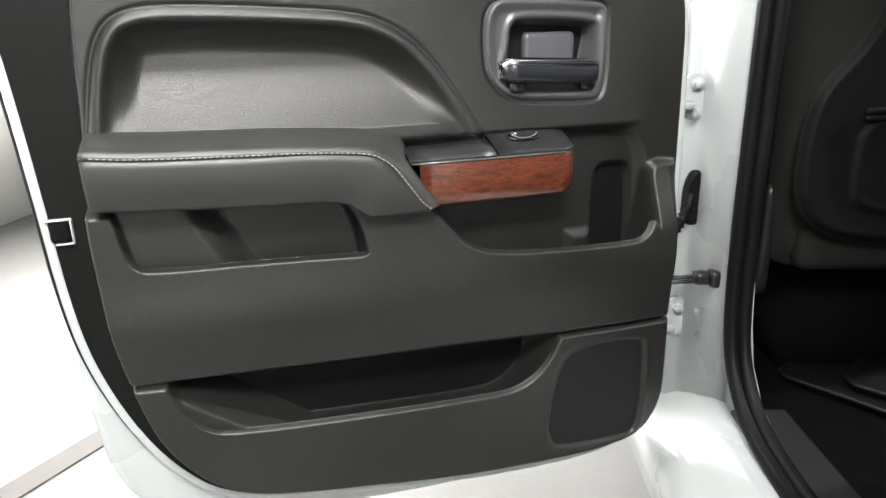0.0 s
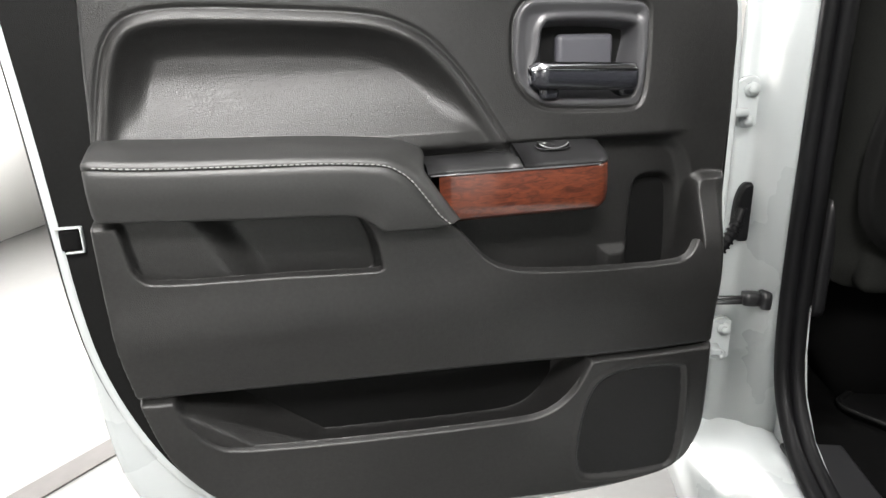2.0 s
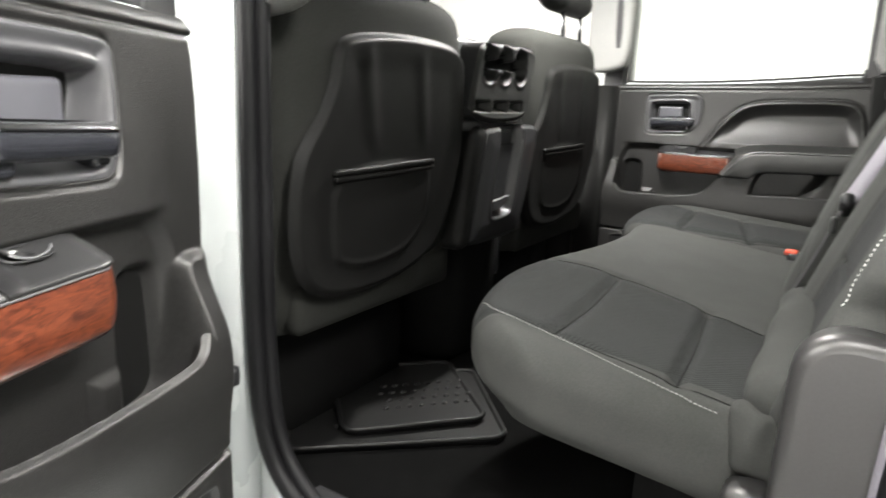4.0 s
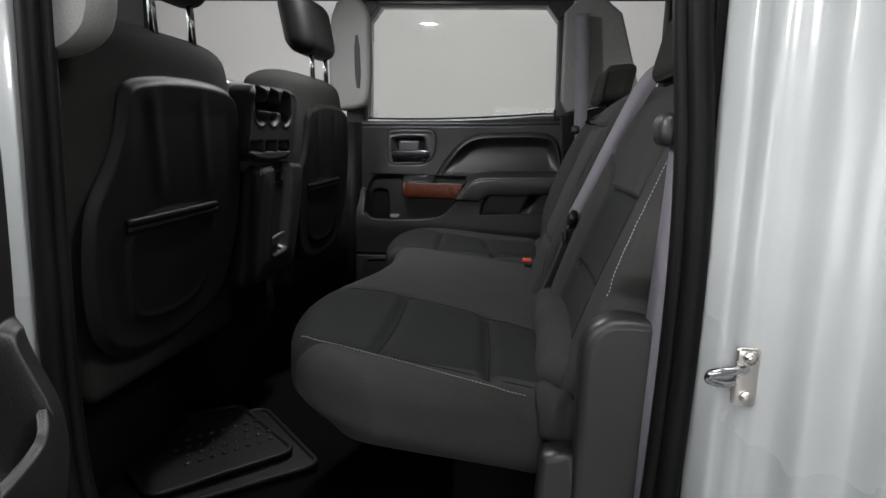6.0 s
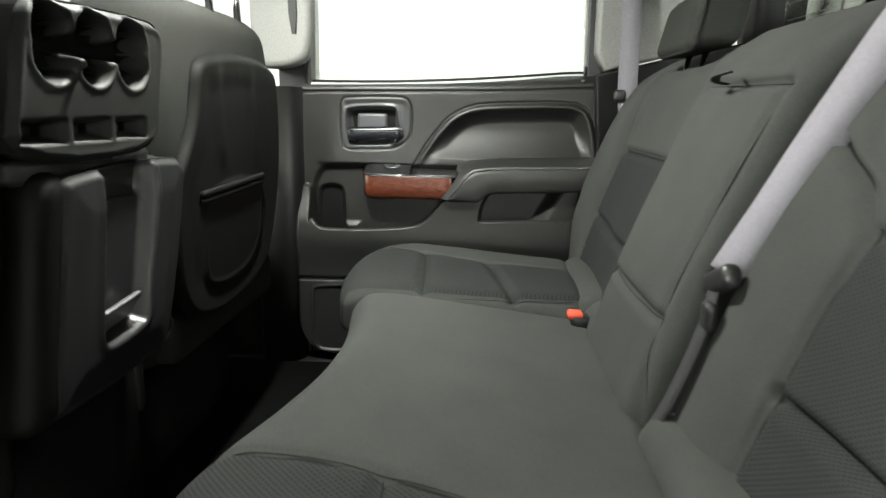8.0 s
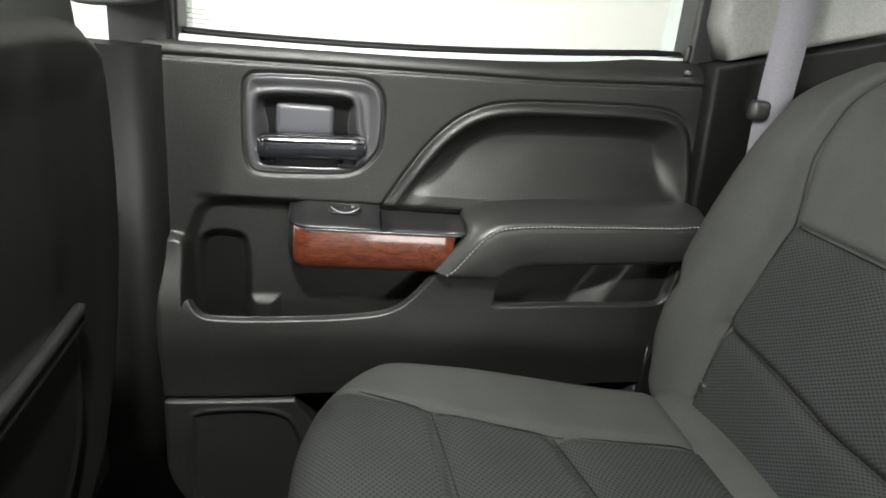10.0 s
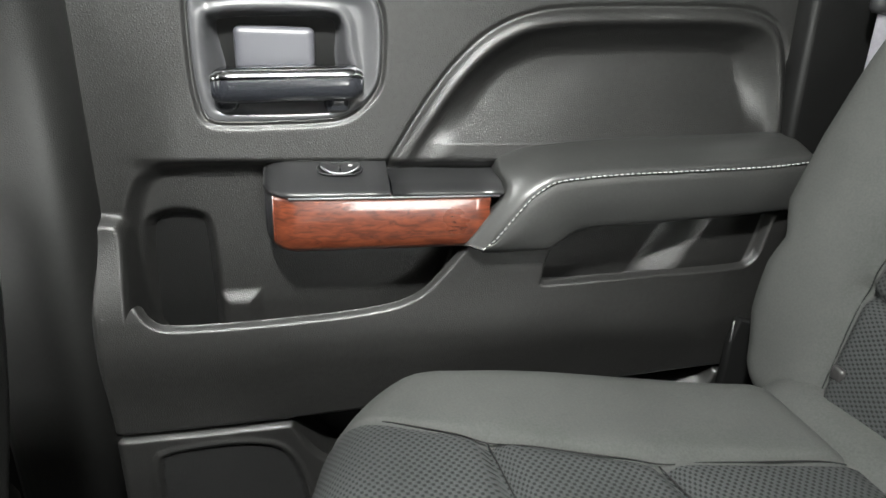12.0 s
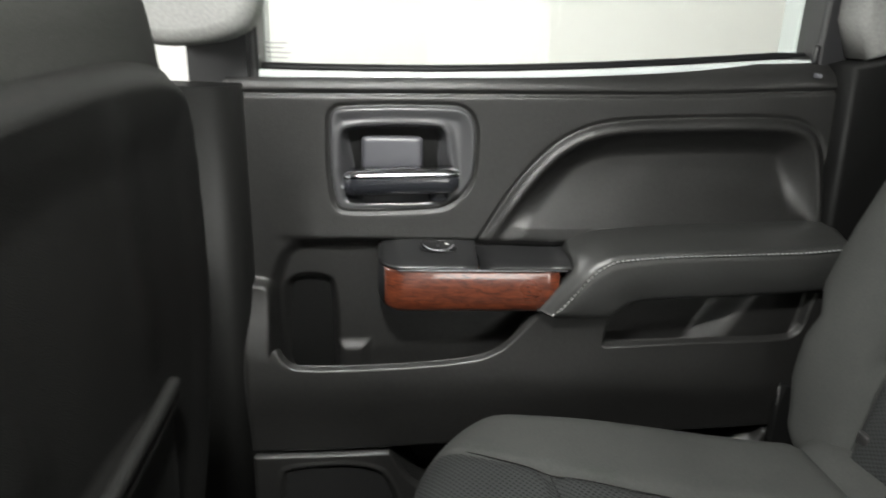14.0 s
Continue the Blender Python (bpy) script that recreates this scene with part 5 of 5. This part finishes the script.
def headrest(x, parent, y=-0.575, z=1.492, w=0.24, deep=0.098, high=0.112):
    """A boxy pad with a slightly hollow front, narrower at the top."""
    hd = pad("headrest", (x, y, z), (w, deep, high), 0.026, 0.008, SEATBACK, parent, "dark grey cloth headrest",
             deform=lambda V, N: np.stack([V[:, 0] * (1 - 0.9 * np.clip(V[:, 2], -0.1, 0.1)), V[:, 1] - 0.22 * V[:, 2] - 0.006 * np.cos(V[:, 0] * 10) * (N[:, 1] > 0.5), V[:, 2] - 0.10 * V[:, 1]], 1))
    piping = [(x + a, y + deep / 2 - 0.012 - 0.22 * b, z + b - 0.10 * (deep / 2 - 0.012)) for a, b in ((w / 2 * (1 - 0.9 * q) + 0.0004, q) for q in np.linspace(-high / 2 + 0.02, high / 2 - 0.02, 8))]
    tube("piping", piping, 0.0016, SEATBACK, hd, sides=6)
    tube("piping", [(2 * x - a, b, c) for a, b, c in piping], 0.0016, SEATBACK, hd, sides=6)
    for dx in (-0.05, 0.05):
        tube("post", [(x + dx, y, z - 0.05), (x + dx, y + 0.012, z - 0.14)], 0.006, CHROME, hd)
    return hd


headrest(-0.47, wide, z=1.466, high=0.120)
headrest(0.47, narrow, y=-0.553, z=1.466)
# thin tether standing up behind the centre backrest
tube("tether_loop", catmull([(0.095, -0.62, 1.425), (0.088, -0.622, 1.462), (0.050, -0.62, 1.479), (0.022, -0.612, 1.462), (0.015, -0.606, 1.44)], 20), 0.0022, BLACK, wide, "thin black tether loop", sides=6)
# plastic side shield of the near backrest
shield = thing("seat_side_shield", "dark plastic shield beside the rear backrest", "seat trim")
poly = chaikin([(-0.386, 0.60), (-0.384, 1.01), (-0.388, 1.045), (-0.410, 1.070), (-0.440, 1.076), (-0.50, 1.070), (-0.54, 1.06), (-0.54, 0.60)], 2)
extrude("cover", poly, lambda y, z, d: (-0.755 - d, y, z), 0.045, SHIELD, shield, bevel=0.014)
extrude("foot_cover", chaikin([(-0.338, 0.60), (-0.338, 0.862), (-0.352, 0.876), (-0.40, 0.878), (-0.40, 0.60)], 1), lambda y, z, d: (-0.745 - d, y, z), 0.045, SHIELD, shield, bevel=0.010)

# ---------------------------------------------------------------- belts
def strap(name, pts, width, across, mat, parent, label=""):
    p = catmull(pts, 40)
    a = np.array(across, float)
    a /= np.linalg.norm(a)
    ob = sheet(name, p - a * width / 2, p + a * width / 2, mat, parent, label, thick=0.0016)
    return ob


belt = thing("seat_belt", "lavender-grey belt hanging beside the near backrest", "seat belt", "seat belts")
strap("webbing", [(-0.806, -0.500, 1.74), (-0.804, -0.493, 1.50), (-0.802, -0.487, 1.325), (-0.802, -0.483, 1.22), (-0.803, -0.474, 1.05), (-0.806, -0.470, 0.86), (-0.808, -0.468, 0.66)], 0.046, (0.95, 0.35, 0), BELT, belt)
pad("guide", (-0.790, -0.472, 1.312), (0.055, 0.030, 0.040), 0.013, 0.006, BLACK, belt, "black belt guide")
belt2 = thing("seat_belt", "lavender-grey centre belt with black tongue across the backrest", "seat belt", "seat belts")
strap("webbing", [(-0.255, -0.595, 1.462), (-0.235, -0.540, 1.420), (-0.203, -0.486, 1.30), (-0.180, -0.446, 1.20), (-0.164, -0.416, 1.128)], 0.048, (0.80, 0.50, 0.36), BELT, belt2)
strap("lower_webbing", [(-0.165, -0.404, 1.115), (-0.178, -0.388, 1.06), (-0.180, -0.364, 0.99), (-0.172, -0.345, 0.94)], 0.020, (1, 0.2, 0.1), BELT_DARK, belt2)
pad("tongue_stop", (-0.165, -0.410, 1.124), (0.070, 0.022, 0.028), 0.010, 0.005, BLACK, belt2, "black belt tongue",
    deform=lambda V, N: V @ np.array(Matrix.Rotation(radians(-25), 3, "Y")))
pad("tongue", (-0.178, -0.396, 1.088), (0.024, 0.012, 0.030), 0.005, 0.004, BLACK, belt2)
belt3 = thing("seat_belt", "grey belt on the far rear pillar", "seat belt", "seat belts")
strap("webbing", [(0.795, -0.475, 1.74), (0.79, -0.482, 1.60), (0.785, -0.488, 1.48), (0.78, -0.488, 1.36), (0.785, -0.50, 1.25)], 0.046, (0.3, 1, 0), BELT_MID, belt3)
pad("guide", (0.785, -0.472, 1.338), (0.02, 0.030, 0.030), 0.009, 0.005, BLACK, belt3, "black belt guide")
buckle = thing("belt_buckle", "black belt buckle with red button between the cushions", "belt buckle", at=(0.235, -0.322, 0.945))
pad("body", (0, -0.006, -0.018), (0.036, 0.034, 0.050), 0.007, 0.006, BLACK, buckle)
pad("button", (0, 0.004, 0.006), (0.030, 0.026, 0.012), 0.004, 0.004, RED, buckle, "orange-red release button")

# ---------------------------------------------------------------- front seats
SX = -0.476


def front_seat():
    st = thing("front_seat", "dark grey front seat with a moulded back and map pocket", "car seat", "front seats")
    zb, zt = 0.850, 1.475
    H = zt - zb

    def deform(V, N):
        z = zb + V[:, 2] + H / 2
        s = V[:, 0] / 0.295
        half = np.interp(z, [0.62, 0.84, 1.20, 1.30, 1.40, 1.45, 1.48], [0.25, 0.285, 0.300, 0.300, 0.290, 0.270, 0.225])
        x = SX + s * half
        y = 0.415 + V[:, 1] + 0.02 * smoothstep(1.2, 1.48, z) - 0.03 * np.clip((z - 0.62), 0, 1) + 0.03 * s ** 4
        k = smoothstep(0.2, -0.9, N[:, 1])
        y = y + k * 0.030 * smoothstep(1.10, 0.84, z)
        return np.stack([x, y, z], 1)

    pad("seatback", (0, 0, 0), (0.59, 0.13, H), 0.050, 0.016, SEATBACK, st, "dark grey cloth seatback", deform=deform)
    panel = chaikin([(-0.665, 1.30), (-0.655, 1.355), (-0.625, 1.378), (-0.50, 1.392), (-0.34, 1.392), (-0.262, 1.378), (-0.240, 1.34), (-0.234, 1.20), (-0.262, 1.09), (-0.302, 1.01),
                     (-0.345, 0.957), (-0.43, 0.925), (-0.57, 0.910), (-0.690, 0.925), (-0.745, 0.965), (-0.764, 1.03), (-0.760, 1.133), (-0.742, 1.190), (-0.692, 1.246)], 2)

    def shell(u, v, edge):
        w = 0.013 * smoothstep(0.0, -0.016, edge) + 0.001 * np.exp(-((edge + 0.014) / 0.007) ** 2) - 0.004 * smoothstep(-0.02, -0.07, edge)
        # two shallow upright flutes above the pocket
        for c, h in ((-0.565, 0.004), (-0.40, 0.003)):
            w += h * np.exp(-((u - c + 0.10 * (v - 1.25)) / 0.020) ** 2) * smoothstep(1.16, 1.22, v) * smoothstep(1.385, 1.33, v)
        # flat pouch with a rounded foot
        pk = sdf(chaikin([(-0.668, 1.157), (-0.37, 1.160), (-0.375, 1.07), (-0.395, 1.02), (-0.45, 0.975), (-0.56, 0.962), (-0.66, 0.978), (-0.672, 1.02)], 2), u, v)
        w += 0.005 * smoothstep(0.004, -0.010, pk) + 0.002 * np.exp(-((pk + 0.008) / 0.006) ** 2) * smoothstep(1.12, 1.05, v)
        return w

    V, F = field_mesh(panel, 0.004, shell)
    mesh("back_panel", np.stack([V[:, 0], 0.338 - V[:, 2], V[:, 1]], 1), F, SHELL, st, "black grained moulded back panel")
    for z, dep in ((1.1485, 0.011), (1.1370, 0.009)):
        pad("pocket_band", (SX - 0.042, 0.321, z), (0.300, dep, 0.0115), 0.0045, 0.006, SHELL, st,
            deform=lambda V, N: V + np.stack([0 * V[:, 0], 0.10 * V[:, 0] ** 2, 0.016 * V[:, 0]], 1))
    pad("lower_valance", (SX + 0.005, 0.385, 0.902), (0.50, 0.05, 0.10), 0.02, 0.02, SEATBACK, st, "grey cloth valance under the back panel")
    pad("seat_cushion", (SX, 0.72, 0.90), (0.54, 0.56, 0.14), 0.05, 0.04, SEATBACK, st)
    # near-black block fills the space below the valance with painted shade
    box("seat_shade_base", (SX - 0.20, 0.46, 0.60), (SX + 0.20, 0.92, 0.83), VOID, st, "near-black block for the shade under the seat")
    hd = pad("headrest", (SX + 0.045, 0.405, 1.628), (0.275, 0.10, 0.185), 0.048, 0.014, SHELL, st, "black padded headrest",
             deform=lambda V, N: np.stack([V[:, 0] * (1 + 0.35 * V[:, 2]), V[:, 1] + 0.20 * V[:, 2], V[:, 2]], 1))
    for dx in (-0.06, 0.075):
        tube("post", [(SX + 0.045 + dx, 0.375, 1.57), (SX + 0.045 + dx, 0.368, 1.45)], 0.0075, CHROME, hd)
    pad("side_lever_cover", (SX - 0.285, 0.43, 0.90), (0.03, 0.06, 0.22), 0.014, 0.02, BLACK, st)
    return st


fs = front_seat()
copy_thing(fs, pose(0.865, 0.0, 0.0))

# folded centre seat with cup tray over the storage lid
con = thing("centre_console", "black folded centre seat with cup tray and storage lid", "console")
pad("tray_back", (-0.088, 0.392, 1.303), (0.300, 0.05, 0.222), 0.020, 0.012, BLACK, con,
    deform=lambda V, N: np.stack([V[:, 0] + 0.20 * V[:, 2], V[:, 1], V[:, 2]], 1))


def tray(u, v, edge):
    w = 0.009 * smoothstep(0.0, -0.010, edge) + 0.0015 * np.exp(-((edge + 0.010) / 0.005) ** 2)
    # six cup sockets that run into each other, with pointed webs between
    cups = np.full(u.shape, 1e9)
    for cx in (-0.162, -0.088, -0.008):
        for cz in (1.370, 1.345):
            cups = np.minimum(cups, np.hypot((u - cx) * 0.88, v - cz) - 0.030)
    cups = np.minimum(cups, np.maximum(abs(u + 0.083) - 0.095, abs(v - 1.357) - 0.012))
    w -= 0.040 * smoothstep(0.002, -0.006, cups) - 0.010 * smoothstep(0.0, -0.01, np.maximum(abs(u + 0.120) - 0.05, abs(v - 1.340) - 0.012))
    w += 0.002 * np.exp(-((cups - 0.004) / 0.003) ** 2)
    for cx in (-0.190, -0.106, -0.022):
        sl = np.maximum(abs(u - cx) - 0.036, abs(v - 1.263) - 0.012)
        w -= 0.030 * smoothstep(0.002, -0.006, sl) * (0.55 + 0.45 * smoothstep(cx - 0.01, cx + 0.02, u))
    return w


TRAY_EDGE = [(-0.252, 1.225), (-0.228, 1.32), (-0.213, 1.378), (-0.198, 1.397), (-0.17, 1.404), (0.045, 1.408), (0.073, 1.400), (0.082, 1.375), (0.060, 1.30), (0.046, 1.225)]
V, F = field_mesh(TRAY_EDGE, 0.003, tray)
# faces deep in the sockets take the near-black slot, as painted shade
mesh("cup_tray", np.stack([V[:, 0], 0.321 - V[:, 2], V[:, 1]], 1), F, [TRAY, VOID], con, "dark grey moulded cup tray, deep sockets coloured near-black for shade", slots=(V[F][:, :, 2].mean(1) < -0.020).astype(np.int32))
def wall_ring(name, outline, y0, y1, mat, label=""):
    """The side wall round a moulded face, from y0 back to y1, closed behind."""
    p = chaikin(outline, 2)
    n = len(p)
    V = [(x, y0, z) for x, z in p] + [(x, y1, z) for x, z in p]
    F = [(i, (i + 1) % n, n + (i + 1) % n, n + i) for i in range(n)] + [tuple(range(n, 2 * n))]
    return mesh(name, V, F, mat, con, label, smooth=False)


wall_ring("tray_wall", TRAY_EDGE, 0.319, 0.39, BLACK)
LID = [(-0.176, 1.200), (-0.168, 1.216), (0.075, 1.222), (0.112, 1.210), (0.112, 1.17), (0.068, 1.04), (0.048, 0.99), (0.025, 0.95), (0.00, 0.942), (-0.215, 0.942), (-0.232, 0.955), (-0.205, 1.08)]
wall_ring("lid_wall", LID, 0.3145, 0.40, BLACK)
box("tray_foot", (-0.225, 0.330, 1.205), (0.050, 0.42, 1.236), BLACK, con, r=0.006)
pad("lid_bolster", (-0.207, 0.352, 1.078), (0.060, 0.084, 0.284), 0.026, 0.010, SHELL, con, "padded black side roll",
    deform=lambda V, N: np.stack([V[:, 0] + 0.20 * V[:, 2], V[:, 1] * (1 - 1.1 * V[:, 2]) - 0.04 * V[:, 2], V[:, 2]], 1))
pad("storage_lid", (-0.062, 0.385, 1.080), (0.300, 0.105, 0.278), 0.022, 0.010, BLACK, con, "black storage lid",
    deform=lambda V, N: np.stack([V[:, 0] + 0.22 * V[:, 2], V[:, 1], V[:, 2]], 1))


def lid(u, v, edge):
    w = 0.008 * smoothstep(0.0, -0.012, edge) + 0.004 * smoothstep(-0.01, -0.05, edge)
    # channel that runs down from the top edge to the latch
    rc = sdf(chaikin([(-0.098, 1.30), (0.022, 1.30), (0.022, 1.215), (0.006, 1.14), (-0.018, 1.06), (-0.032, 1.012), (-0.045, 1.002), (-0.120, 0.998), (-0.136, 1.006), (-0.134, 1.032), (-0.118, 1.12), (-0.100, 1.21)], 2), u, v)
    w -= 0.024 * smoothstep(0.002, -0.008, rc)
    w += 0.0025 * np.exp(-((rc - 0.005) / 0.005) ** 2)
    # deeper slot at its upper end
    w -= 0.016 * smoothstep(0.002, -0.004, np.maximum(abs(u + 0.036) - 0.040, abs(v - 1.188) - 0.014))
    return w


V, F = field_mesh(LID, 0.003, lid)
mesh("lid_face", np.stack([V[:, 0], 0.315 - V[:, 2], V[:, 1]], 1), F, BLACK, con, "satin black lid face with a pull channel")
pad("latch", (-0.085, 0.312, 1.028), (0.085, 0.012, 0.034), 0.0045, 0.004, SATIN, con, "satin grey latch at the foot of the channel",
    deform=lambda V, N: np.stack([V[:, 0] * (1 + 3.0 * V[:, 2]), V[:, 1] - 0.55 * V[:, 2] + 0.006, V[:, 2] + 0.08 * V[:, 0]], 1))
box("hinge_tab", (-0.06, 0.315, 1.222), (0.01, 0.345, 1.232), BLACK, con)
# console foot coloured near-black for the shade low down
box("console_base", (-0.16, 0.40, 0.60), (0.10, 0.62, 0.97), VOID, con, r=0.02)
# short curved black tube at the lid's lower right
tube("lid_loop", catmull([(0.030, 0.345, 1.000), (0.046, 0.328, 0.992), (0.058, 0.322, 0.970), (0.056, 0.326, 0.948), (0.040, 0.345, 0.938)], 24), 0.005, BLACK, con)

# ---------------------------------------------------------------- loose mats
def mat_thing(corner, along, deep, wide_, z, label):
    m = thing("floor_mat", label, "floor mat", "floor mats")
    a = Vector((along[0], along[1])).normalized()
    b = Vector((-a.y, a.x))

    def place(p, q, dd):
        c = Vector(corner) + a * p + b * q
        return (c.x, c.y, z + dd)

    out = []
    for cx, cy, a0 in ((0.03, 0.03, 180), (wide_ - 0.03, 0.03, 270), (wide_ - 0.03, deep - 0.03, 0), (0.03, deep - 0.03, 90)):
        out += [(cx + 0.03 * math.cos(radians(a0 + k * 18)), cy + 0.03 * math.sin(radians(a0 + k * 18))) for k in range(6)]
    extrude("pad", out, place, 0.012, MATRUB, m, bevel=0.004)
    ring = [place(p * 1.0, q, 0.012) for p, q in out]
    tube("raised_edge", ring, 0.006, MATRUB, m, sides=6, closed=True)
    for i in range(8):
        for j in range(4):
            c = place(0.10 + i * 0.026 + (j % 2) * 0.013, 0.08 + j * 0.035, 0.012)
            pad("stud", c, (0.014, 0.012, 0.010), 0.0045, 0.005, MATRUB, m)
    return m


mat_thing((-0.70, 0.42), (0.675, -0.737), 0.33, 0.44, 0.600, "black ribbed rubber mat lying askew on the carpet")
mat_thing((-0.60, 0.36), (0.74, -0.67), 0.30, 0.30, 0.613, "black rubber mat laid askew over another mat")
